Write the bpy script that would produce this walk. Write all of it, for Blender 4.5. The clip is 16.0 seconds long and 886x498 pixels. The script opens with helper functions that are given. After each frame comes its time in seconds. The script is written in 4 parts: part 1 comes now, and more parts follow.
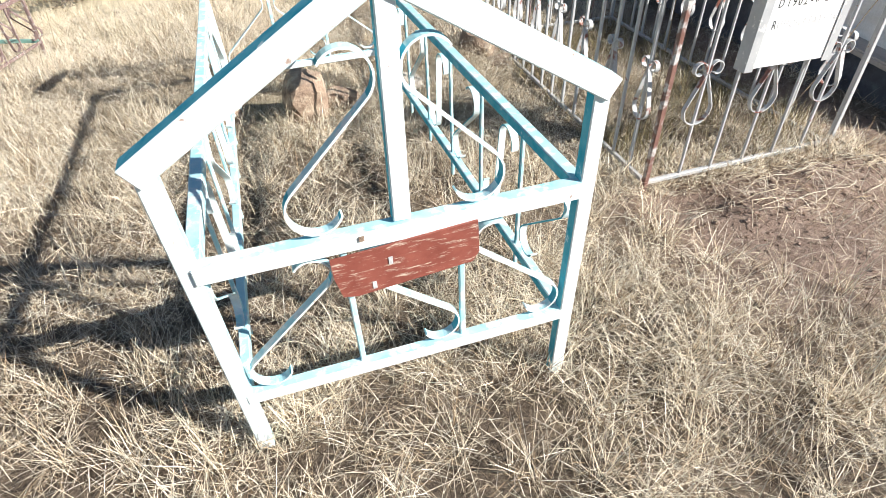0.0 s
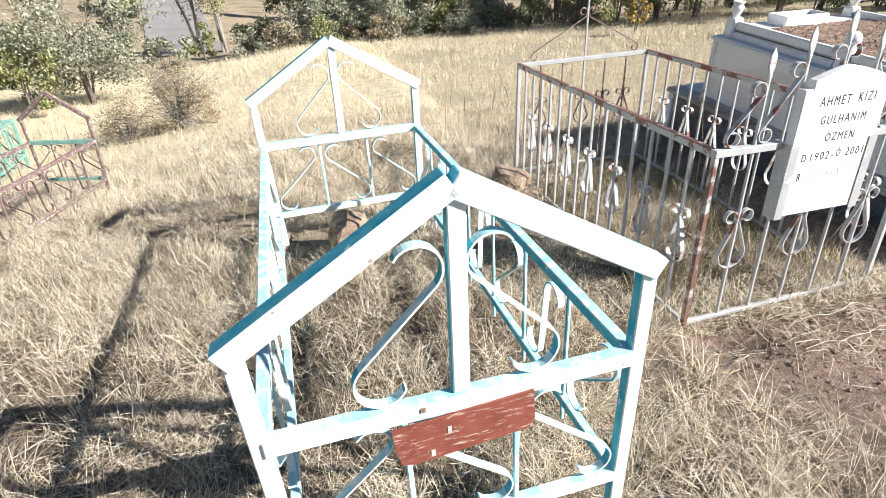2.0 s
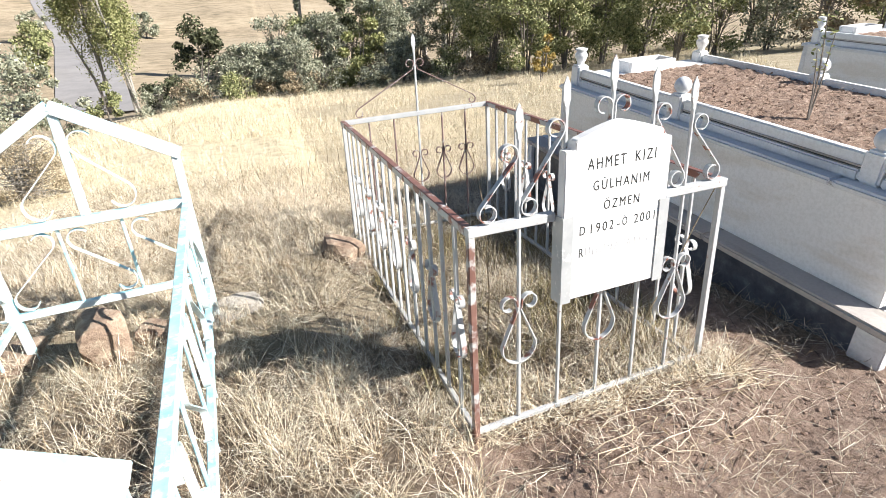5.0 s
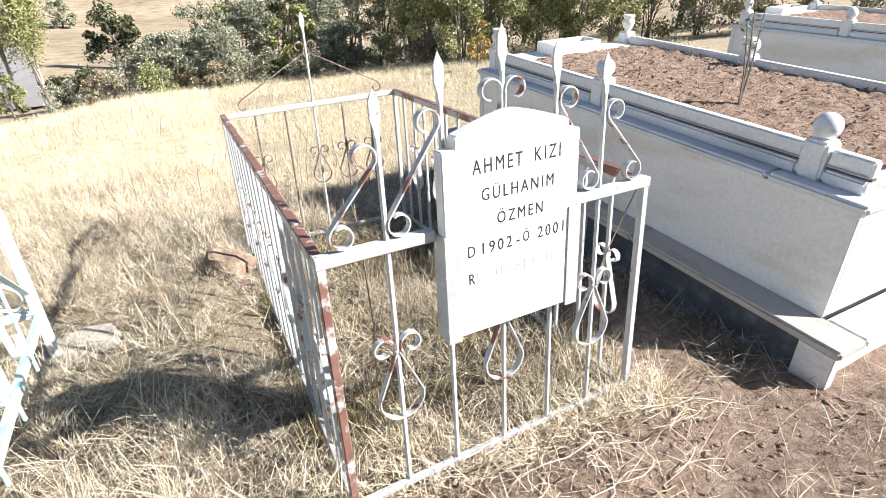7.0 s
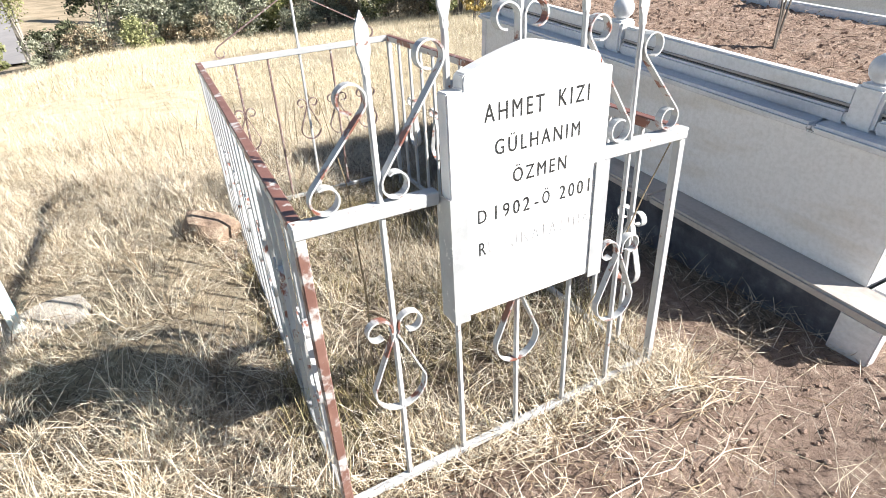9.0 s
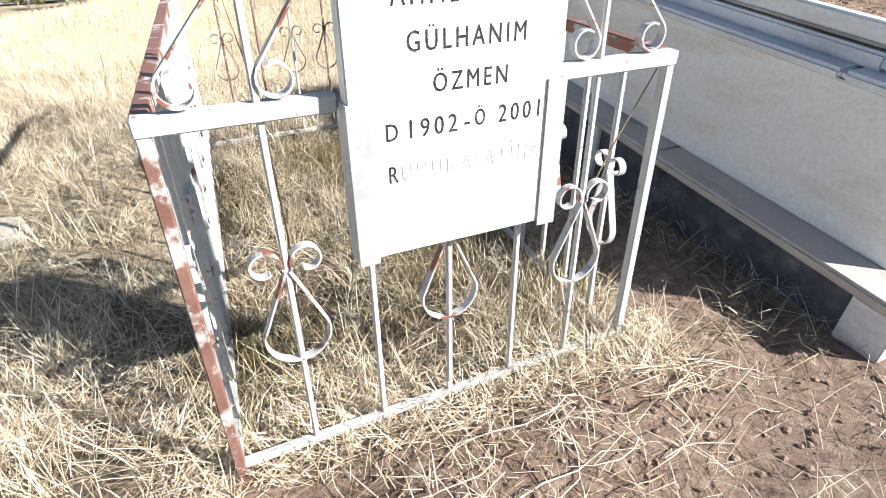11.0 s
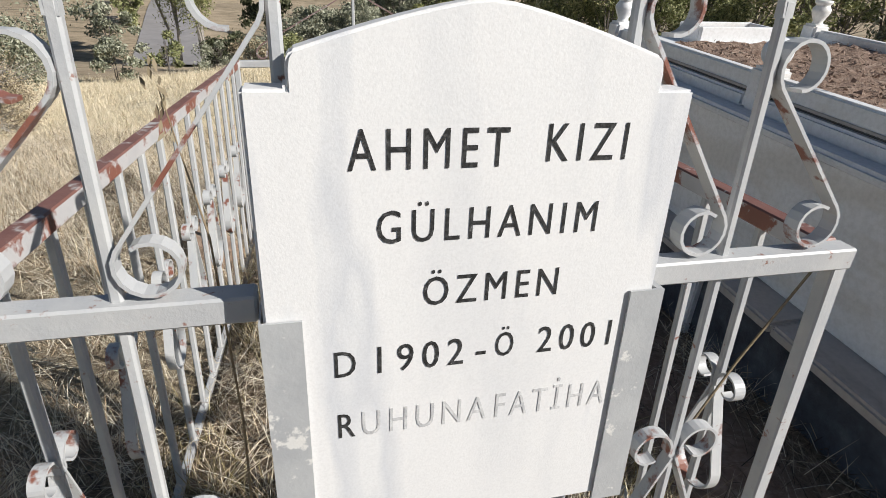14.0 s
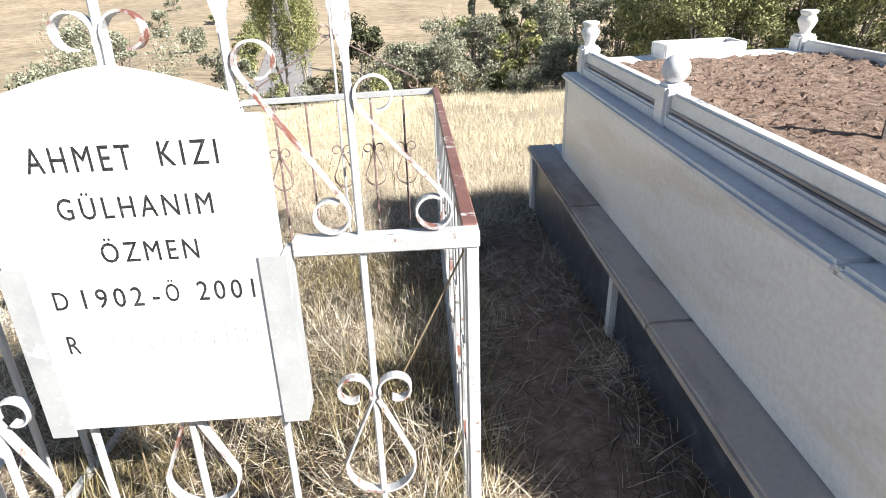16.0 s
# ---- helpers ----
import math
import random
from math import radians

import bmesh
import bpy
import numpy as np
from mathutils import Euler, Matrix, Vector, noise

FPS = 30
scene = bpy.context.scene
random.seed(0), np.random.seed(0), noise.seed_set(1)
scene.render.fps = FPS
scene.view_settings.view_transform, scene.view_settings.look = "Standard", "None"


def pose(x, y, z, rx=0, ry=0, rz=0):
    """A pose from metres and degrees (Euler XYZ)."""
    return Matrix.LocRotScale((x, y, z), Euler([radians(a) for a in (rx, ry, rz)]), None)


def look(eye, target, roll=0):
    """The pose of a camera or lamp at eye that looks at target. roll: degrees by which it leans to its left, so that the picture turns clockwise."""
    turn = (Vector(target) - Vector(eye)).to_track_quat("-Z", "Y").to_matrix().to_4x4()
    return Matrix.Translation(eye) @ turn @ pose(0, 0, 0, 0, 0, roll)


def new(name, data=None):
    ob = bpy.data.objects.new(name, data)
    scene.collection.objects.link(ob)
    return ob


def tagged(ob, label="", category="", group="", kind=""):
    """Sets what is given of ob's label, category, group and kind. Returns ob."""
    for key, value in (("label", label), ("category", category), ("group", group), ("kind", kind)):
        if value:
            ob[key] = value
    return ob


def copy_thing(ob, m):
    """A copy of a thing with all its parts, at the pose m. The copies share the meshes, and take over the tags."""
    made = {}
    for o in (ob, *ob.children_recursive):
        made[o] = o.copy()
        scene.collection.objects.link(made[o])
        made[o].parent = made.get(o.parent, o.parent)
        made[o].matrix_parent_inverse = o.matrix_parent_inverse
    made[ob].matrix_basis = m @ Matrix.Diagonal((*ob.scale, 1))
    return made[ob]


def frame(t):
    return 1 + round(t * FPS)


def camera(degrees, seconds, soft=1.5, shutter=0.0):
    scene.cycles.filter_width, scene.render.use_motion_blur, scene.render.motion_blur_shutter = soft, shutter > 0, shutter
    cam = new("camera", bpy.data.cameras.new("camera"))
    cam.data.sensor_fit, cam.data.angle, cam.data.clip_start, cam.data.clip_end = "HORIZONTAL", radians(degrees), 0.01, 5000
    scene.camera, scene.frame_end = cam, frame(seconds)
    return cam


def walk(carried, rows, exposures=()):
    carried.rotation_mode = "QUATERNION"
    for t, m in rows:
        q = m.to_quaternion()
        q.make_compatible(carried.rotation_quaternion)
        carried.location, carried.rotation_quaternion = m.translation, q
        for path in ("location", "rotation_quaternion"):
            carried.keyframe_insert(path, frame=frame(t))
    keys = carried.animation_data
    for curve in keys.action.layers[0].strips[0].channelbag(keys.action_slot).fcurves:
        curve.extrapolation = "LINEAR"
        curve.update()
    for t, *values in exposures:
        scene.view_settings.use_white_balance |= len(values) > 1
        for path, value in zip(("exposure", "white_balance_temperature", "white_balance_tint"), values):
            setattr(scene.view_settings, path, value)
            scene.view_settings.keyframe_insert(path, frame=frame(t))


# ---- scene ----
cam = camera(76.1, 16.0, soft=0.85)
PATH = [
    (0, (-0.024, 0.026, 1.495), (0.307, 1.487, 0.171), -1.0),
    (0.5, (-0.036, 0.032, 1.536), (0.296, 1.564, 0.294), -1.4),
    (1, (-0.069, 0.053, 1.583), (0.265, 1.642, 0.416), -1.5),
    (1.5, (-0.09, 0.073, 1.624), (0.229, 1.709, 0.519), -2.0),
    (2, (-0.095, 0.066, 1.661), (0.21, 1.765, 0.651), -2.4),
    (2.5, (-0.05, 0.075, 1.668), (0.244, 1.809, 0.717), -2.7),
    (3, (0.075, 0.113, 1.654), (0.374, 1.866, 0.739), -3.0),
    (3.5, (0.324, 0.175, 1.63), (0.637, 1.934, 0.73), -3.7),
    (4, (0.623, 0.254, 1.603), (0.967, 2.017, 0.724), -3.5),
    (4.5, (0.767, 0.294, 1.589), (1.182, 2.047, 0.719), -2.9),
    (5, (0.887, 0.404, 1.557), (1.385, 2.133, 0.682), -3.0),
    (5.2, (0.932, 0.446, 1.557), (1.47, 2.159, 0.677), -2.9),
    (7.3, (1.308, 0.834, 1.427), (1.968, 2.486, 0.514), -2.6),
    (7.5, (1.302, 0.884, 1.425), (1.963, 2.537, 0.514), -2.5),
    (8, (1.319, 0.966, 1.406), (1.977, 2.615, 0.484), -2.6),
    (8.5, (1.348, 0.992, 1.366), (2.001, 2.621, 0.408), -2.7),
    (9, (1.364, 0.994, 1.326), (2.002, 2.582, 0.291), -2.8),
    (9.5, (1.408, 0.997, 1.294), (2.021, 2.548, 0.189), -3.1),
    (9.7, (1.447, 1.005, 1.27), (2.059, 2.552, 0.157), -3.1),
    (11.8, (1.8, 1.215, 1.068), (2.205, 2.8, -0.075), 2.0),
    (12, (1.834, 1.279, 1.067), (2.201, 2.873, -0.085), 2.1),
    (12.5, (1.873, 1.446, 1.07), (2.232, 3.103, 0.007), 2.56),
    (13, (1.871, 1.532, 1.078), (2.218, 3.237, 0.092), 2.76),
    (13.5, (1.893, 1.559, 1.1), (2.213, 3.297, 0.163), 2.68),
    (14, (1.93, 1.551, 1.095), (2.208, 3.314, 0.19), 1.99),
    (14.5, (2.015, 1.49, 1.094), (2.212, 3.277, 0.22), 0.9),
    (15, (2.11, 1.426, 1.074), (2.17, 3.236, 0.224), -0.7),
    (15.5, (2.326, 1.304, 1.113), (2.287, 3.119, 0.276), -1.85),
    (16, (2.616, 1.226, 1.142), (2.534, 3.048, 0.322), -2.9),
]
walk(cam, [(t, look(eye, target, roll)) for t, eye, target, roll in PATH],
     exposures=[(0.0, 0.9), (3.5, 0.85), (5.0, 1.05), (7.5, 1.2), (9.5, 1.2), (12.5, 0.98), (13.0, 0.72), (13.5, 0.32), (14.5, 0.08), (15.2, 0.12), (15.5, 0.27), (16.0, 1.05)])

# ---- sky and sun ----
SUN_TO = Vector((1.15, -0.74, 0.89)).normalized()
sky_world = bpy.data.worlds.new("sky")
scene.world = sky_world
sky_world.use_nodes = True
wn = sky_world.node_tree.nodes
sky_tex = wn.new("ShaderNodeTexSky")
sky_tex.sky_type = "NISHITA"
sky_tex.sun_disc = False
sky_tex.sun_elevation = math.asin(SUN_TO.z)
sky_tex.sun_rotation = math.atan2(SUN_TO.x, SUN_TO.y)
sky_tex.altitude = 1500
wn["Background"].inputs["Strength"].default_value = 0.05
sky_world.node_tree.links.new(sky_tex.outputs[0], wn["Background"].inputs["Color"])
sun_data = bpy.data.lights.new("sun", "SUN")
sun_data.energy, sun_data.angle, sun_data.color = 5.0, radians(0.5), (1.0, 0.965, 0.915)
sun = new("sun", sun_data)
sun.matrix_world = look(SUN_TO * 40, (0, 0, 0))

# ---- materials ----


def ramp(nt, fac, stops):
    n = nt.nodes.new("ShaderNodeValToRGB")
    el = n.color_ramp.elements
    while len(el) < len(stops):
        el.new(0.5)
    for e, (p, c) in zip(el, stops):
        e.position, e.color = p, (*c, 1)
    nt.links.new(fac, n.inputs[0])
    return n.outputs[0]


def noise_tex(nt, scale, detail=5.0, rough=0.6, world=True, stretch=None):
    n = nt.nodes.new("ShaderNodeTexNoise")
    n.inputs["Scale"].default_value, n.inputs["Detail"].default_value, n.inputs["Roughness"].default_value = scale, detail, rough
    if world:
        src = nt.nodes.new("ShaderNodeNewGeometry").outputs["Position"]
    else:
        src = nt.nodes.new("ShaderNodeTexCoord").outputs["Object"]
    if stretch:
        m = nt.nodes.new("ShaderNodeMapping")
        m.inputs["Scale"].default_value = stretch
        nt.links.new(src, m.inputs[0])
        src = m.outputs[0]
    nt.links.new(src, n.inputs["Vector"])
    return n.outputs[0]


def mixed(nt, fac, a, b, mode="MIX"):
    n = nt.nodes.new("ShaderNodeMix")
    n.data_type, n.blend_type = "RGBA", mode
    for sock, val in ((n.inputs[0], fac), (n.inputs[6], a), (n.inputs[7], b)):
        if isinstance(val, (int, float)):
            sock.default_value = val
        elif isinstance(val, tuple):
            sock.default_value = (*val, 1)
        else:
            nt.links.new(val, sock)
    return n.outputs[2]


def material(name, rough=0.7, metal=0.0):
    m = bpy.data.materials.new(name)
    m.use_nodes = True
    b = m.node_tree.nodes["Principled BSDF"]
    b.inputs["Roughness"].default_value, b.inputs["Metallic"].default_value = rough, metal
    return m, m.node_tree, b


def bump(nt, b, height, strength, dist):
    n = nt.nodes.new("ShaderNodeBump")
    n.inputs["Strength"].default_value, n.inputs["Distance"].default_value = strength, dist
    nt.links.new(height, n.inputs["Height"])
    nt.links.new(n.outputs[0], b.inputs["Normal"])


def painted(name, paint, paint2, rust, low, high, rough=0.45, grain=38):
    m, nt, b = material(name, rough)
    base = ramp(nt, noise_tex(nt, 14, 4), [(0.35, paint), (0.7, paint2)])
    chips = ramp(nt, noise_tex(nt, grain, 9, 0.66), [(low, (0, 0, 0)), (high, (1, 1, 1))])
    col = mixed(nt, chips, base, rust)
    nt.links.new(col, b.inputs["Base Color"])
    bump(nt, b, noise_tex(nt, 160, 3), 0.25, 0.002)
    return m


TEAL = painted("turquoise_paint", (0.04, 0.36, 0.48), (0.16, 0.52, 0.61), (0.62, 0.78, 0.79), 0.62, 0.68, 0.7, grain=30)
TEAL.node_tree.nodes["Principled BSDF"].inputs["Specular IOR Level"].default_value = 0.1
# paler copy of the turquoise, with sunlight painted in, for sunward faces
SUNLIT_TEAL = painted("sunlit_turquoise_paint", (0.33, 0.66, 0.73), (0.58, 0.8, 0.82), (0.8, 0.85, 0.83), 0.5, 0.58, grain=18)
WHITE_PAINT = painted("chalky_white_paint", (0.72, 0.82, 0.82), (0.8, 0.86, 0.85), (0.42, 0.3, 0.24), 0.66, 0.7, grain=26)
SILVER = painted("silver_paint", (0.47, 0.48, 0.49), (0.57, 0.57, 0.56), (0.27, 0.12, 0.08), 0.62, 0.68)
SILVER_RUSTY = painted("rusty_silver_paint", (0.52, 0.51, 0.51), (0.62, 0.6, 0.59), (0.26, 0.1, 0.07), 0.5, 0.54, grain=7)
SILVER_SCROLL = painted("scroll_silver_paint", (0.49, 0.5, 0.51), (0.58, 0.58, 0.57), (0.25, 0.1, 0.07), 0.54, 0.6, grain=13)
POST_RUST = painted("streaked_rust_post", (0.19, 0.095, 0.075), (0.27, 0.15, 0.12), (0.55, 0.53, 0.51), 0.49, 0.58, grain=13)
CLAMP = painted("worn_clamp_paint", (0.4, 0.41, 0.42), (0.48, 0.49, 0.49), (0.7, 0.69, 0.66), 0.58, 0.63, grain=30)
RUST_TOP = painted("rust_brown_rail_top", (0.2, 0.09, 0.07), (0.28, 0.14, 0.11), (0.58, 0.56, 0.54), 0.57, 0.64, grain=16)
BROWN_RUST = painted("rusty_brown_paint", (0.2, 0.13, 0.12), (0.28, 0.19, 0.17), (0.55, 0.53, 0.5), 0.55, 0.62, 0.65)
GREEN_OLD = painted("faded_green_paint", (0.17, 0.36, 0.3), (0.3, 0.5, 0.44), (0.25, 0.15, 0.1), 0.6, 0.68)


def plaque_mat():
    m, nt, b = material("red_brown_plaque", 0.6)
    worn = noise_tex(nt, 1.0, 8, 0.75, False, (14, 60, 90))
    base = ramp(nt, noise_tex(nt, 20), [(0.3, (0.2, 0.05, 0.035)), (0.7, (0.29, 0.085, 0.06))])
    nt.links.new(mixed(nt, ramp(nt, worn, [(0.55, (0, 0, 0)), (0.63, (1, 1, 1))]), base, (0.62, 0.5, 0.4)), b.inputs["Base Color"])
    bump(nt, b, worn, 0.3, 0.002)
    return m


PLAQUE = plaque_mat()


def marble_mat(name, light, vein, rough=0.35):
    m, nt, b = material(name, rough)
    big = noise_tex(nt, 2.2, 7, 0.62, False, (1, 0.35, 1.4))
    v = ramp(nt, big, [(0.38, vein), (0.47, light), (0.6, light), (0.7, vein)])
    fine = ramp(nt, noise_tex(nt, 60, 4), [(0.3, (0.88, 0.88, 0.87)), (0.6, (1, 1, 1))])
    col = mixed(nt, 1.0, v, fine, "MULTIPLY")
    dirt = ramp(nt, noise_tex(nt, 5, 9, 0.75), [(0.64, (0, 0, 0)), (0.82, (0.5, 0.5, 0.5))])
    nt.links.new(mixed(nt, dirt, col, (0.42, 0.34, 0.26)), b.inputs["Base Color"])
    bump(nt, b, noise_tex(nt, 120, 4), 0.15, 0.002)
    return m


MARBLE = marble_mat("veined_white_marble", (0.89, 0.89, 0.89), (0.8, 0.775, 0.735))
LEDGE = marble_mat("stained_ledge_marble", (0.5, 0.46, 0.43), (0.3, 0.26, 0.23), 0.6)
GROOVE = marble_mat("dark_joint", (0.12, 0.11, 0.1), (0.07, 0.06, 0.05), 0.8)
MARBLE_GREY = marble_mat("grey_streaked_marble", (0.8, 0.81, 0.83), (0.6, 0.615, 0.65))


def stone_mat():
    m, nt, b = material("headstone_marble", 0.5)
    big = noise_tex(nt, 3.0, 3, 0.5, False, (3.2, 1, 0.7))
    v = ramp(nt, big, [(0.3, (0.76, 0.76, 0.76)), (0.42, (0.82, 0.815, 0.805)), (0.55, (0.83, 0.825, 0.815)), (0.63, (0.68, 0.69, 0.71)), (0.7, (0.81, 0.81, 0.805))])
    nt.links.new(mixed(nt, 1.0, v, ramp(nt, noise_tex(nt, 300, 2), [(0.3, (0.93, 0.93, 0.93)), (0.6, (1, 1, 1))]), "MULTIPLY"), b.inputs["Base Color"])
    bump(nt, b, noise_tex(nt, 350, 3), 0.2, 0.001)
    return m


STONE = stone_mat()


def simple(name, stops, scale, rough=0.85, bump_scale=90, bump_d=0.004, strength=0.5):
    m, nt, b = material(name, rough)
    nt.links.new(ramp(nt, noise_tex(nt, scale, 8, 0.7), stops), b.inputs["Base Color"])
    bump(nt, b, noise_tex(nt, bump_scale, 6, 0.7), strength, bump_d)
    return m


GRANITE = simple("dark_granite", [(0.3, (0.03, 0.034, 0.045)), (0.55, (0.085, 0.095, 0.12)), (0.75, (0.2, 0.21, 0.23))], 9, 0.35)
ROCK = simple("brown_rock", [(0.3, (0.13, 0.088, 0.066)), (0.5, (0.33, 0.235, 0.17)), (0.7, (0.55, 0.45, 0.34))], 12, 0.9, 60, 0.012, 0.8)
PALE_ROCK = simple("pale_rock", [(0.3, (0.34, 0.3, 0.26)), (0.7, (0.6, 0.55, 0.48))], 14, 0.9, 60, 0.01, 0.8)
EARTH = simple("dry_earth", [(0.3, (0.2, 0.135, 0.105)), (0.5, (0.31, 0.22, 0.17)), (0.72, (0.44, 0.34, 0.27))], 30, 0.95, 90, 0.006, 0.8)
TOMB_SOIL = simple("reddish_soil", [(0.3, (0.13, 0.08, 0.06)), (0.5, (0.33, 0.225, 0.165)), (0.72, (0.58, 0.45, 0.36))], 30, 0.95, 70, 0.02, 1.0)
BARK = simple("grey_bark", [(0.3, (0.1, 0.085, 0.07)), (0.7, (0.26, 0.23, 0.2))], 18, 0.9)
PALE_BARK = simple("pale_bark", [(0.3, (0.22, 0.2, 0.17)), (0.7, (0.42, 0.39, 0.35))], 12, 0.9)
ASPHALT = simple("worn_asphalt", [(0.3, (0.25, 0.24, 0.24)), (0.7, (0.36, 0.34, 0.335))], 0.6, 0.9)
INK = simple("engraved_black", [(0.45, (0.012, 0.012, 0.012)), (0.62, (0.06, 0.06, 0.06)), (0.75, (0.4, 0.4, 0.4))], 190, 0.8)
# grey paints the shade inside unpainted cuts; also used for plaque paint chips
SHADED_CUT_AND_CHIP = simple("shaded_engraving_and_chip", [(0.3, (0.4, 0.4, 0.41)), (0.7, (0.74, 0.74, 0.73))], 60, 0.7)
WIRE = simple("rusty_wire", [(0.3, (0.2, 0.14, 0.08)), (0.7, (0.4, 0.32, 0.2))], 40, 0.7)


def straw_mat(name, stops, dull=0.74):
    m, nt, b = material(name, 0.75)
    r = nt.nodes.new("ShaderNodeNewGeometry").outputs["Random Per Island"]
    patch = ramp(nt, noise_tex(nt, 2.6, 5, 0.65), [(0.34, (dull, dull, dull)), (0.56, (1, 1, 1))])
    nt.links.new(mixed(nt, 1.0, ramp(nt, r, stops), patch, "MULTIPLY"), b.inputs["Base Color"])
    b.inputs["Specular IOR Level"].default_value = 0.25
    return m


STRAW = straw_mat("dry_straw", [(0.0, (0.05, 0.032, 0.02)), (0.18, (0.38, 0.27, 0.165)), (0.36, (0.78, 0.65, 0.465)), (1.0, (0.96, 0.89, 0.75))], 0.84)
# weathered brown, darkened further to carry shade beside the tomb
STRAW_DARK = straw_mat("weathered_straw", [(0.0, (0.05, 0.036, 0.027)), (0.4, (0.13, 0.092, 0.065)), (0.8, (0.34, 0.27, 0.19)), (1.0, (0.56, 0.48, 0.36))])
GREEN_GRASS = straw_mat("greenish_grass", [(0.0, (0.07, 0.055, 0.025)), (0.45, (0.27, 0.22, 0.1)), (0.8, (0.52, 0.43, 0.22)), (1.0, (0.76, 0.66, 0.42))], 0.55)
FIELD = straw_mat("golden_field_grass", [(0.0, (0.52, 0.43, 0.28)), (0.5, (0.76, 0.66, 0.47)), (1.0, (0.9, 0.82, 0.65))], 0.8)


def leaf_mat(name, dark, mid, light):
    return straw_mat(name, [(0.0, dark), (0.5, mid), (1.0, light)], 0.75)


LEAF_OLIVE = leaf_mat("grey_green_leaves", (0.13, 0.14, 0.095), (0.32, 0.335, 0.235), (0.54, 0.54, 0.42))
LEAF_GREEN = leaf_mat("green_leaves", (0.09, 0.105, 0.045), (0.27, 0.29, 0.125), (0.5, 0.49, 0.26))
LEAF_DARK = leaf_mat("dark_green_leaves", (0.04, 0.046, 0.026), (0.1, 0.11, 0.06), (0.2, 0.21, 0.12))
LEAF_LIME = leaf_mat("yellow_green_leaves", (0.16, 0.18, 0.06), (0.33, 0.34, 0.14), (0.52, 0.5, 0.26))
LEAF_DRY = leaf_mat("dry_twigs", (0.2, 0.15, 0.1), (0.38, 0.31, 0.2), (0.55, 0.47, 0.33))
LEAF_YELLOW = leaf_mat("yellow_leaves", (0.3, 0.2, 0.05), (0.45, 0.33, 0.1), (0.6, 0.46, 0.18))


def ground_mat():
    m, nt, b = material("dry_ground", 0.95)
    att = nt.nodes.new("ShaderNodeAttribute")
    att.attribute_name = "zone"
    sep = nt.nodes.new("ShaderNodeSeparateColor")
    nt.links.new(att.outputs["Color"], sep.inputs[0])
    n1 = noise_tex(nt, 1.3, 6, 0.65)
    n2 = noise_tex(nt, 26, 8, 0.75)
    litter = mixed(nt, 0.5, ramp(nt, n2, [(0.34, (0.02, 0.015, 0.011)), (0.5, (0.14, 0.1, 0.072)), (0.68, (0.5, 0.4, 0.29))]),
                   ramp(nt, n1, [(0.35, (0.05, 0.036, 0.026)), (0.65, (0.34, 0.265, 0.19))]))
    soil = ramp(nt, noise_tex(nt, 18, 9, 0.75), [(0.3, (0.14, 0.09, 0.068)), (0.5, (0.3, 0.21, 0.163)), (0.7, (0.48, 0.365, 0.29))])
    field = ramp(nt, noise_tex(nt, 4, 8, 0.7), [(0.3, (0.46, 0.37, 0.23)), (0.5, (0.7, 0.6, 0.41)), (0.7, (0.82, 0.72, 0.53))])
    hill = mixed(nt, 0.6, ramp(nt, noise_tex(nt, 0.12, 8, 0.65), [(0.36, (0.2, 0.155, 0.1)), (0.5, (0.4, 0.31, 0.21)), (0.66, (0.54, 0.44, 0.31))]),
                 ramp(nt, noise_tex(nt, 0.7, 6, 0.7, True, (1, 2.5, 1)), [(0.38, (0.17, 0.15, 0.09)), (0.52, (0.44, 0.35, 0.24)), (0.7, (0.56, 0.45, 0.32))]))
    col = mixed(nt, sep.outputs[1], mixed(nt, sep.outputs[0], litter, soil), field)
    col = mixed(nt, sep.outputs[2], col, hill)
    nt.links.new(col, b.inputs["Base Color"])
    bump(nt, b, noise_tex(nt, 45, 9, 0.75), 0.9, 0.025)
    return m


GROUND = ground_mat()

# ---- mesh tools ----


def part(name, bm, mat, parent=None, label="", smooth=False):
    me = bpy.data.meshes.new(name)
    bm.normal_update()
    if smooth:
        for f in bm.faces:
            f.smooth = True
    bm.to_mesh(me)
    bm.free()
    me.materials.append(mat)
    ob = new(name, me)
    if parent:
        ob.parent = parent
    return tagged(ob, label) if label else ob


def empty(name, m=None):
    ob = new(name)
    ob.empty_display_size = 0.1
    if m is not None:
        ob.matrix_world = m
    return ob


def box(bm, lo, hi, bevel=0.0):
    vs = [bm.verts.new((x, y, z)) for x in (lo[0], hi[0]) for y in (lo[1], hi[1]) for z in (lo[2], hi[2])]
    fs = [bm.faces.new([vs[i] for i in q]) for q in ((0, 1, 3, 2), (4, 6, 7, 5), (0, 4, 5, 1), (2, 3, 7, 6), (0, 2, 6, 4), (1, 5, 7, 3))]
    if bevel:
        es = list({e for f in fs for e in f.edges})
        bmesh.ops.bevel(bm, geom=es, offset=bevel, segments=2, affect="EDGES")


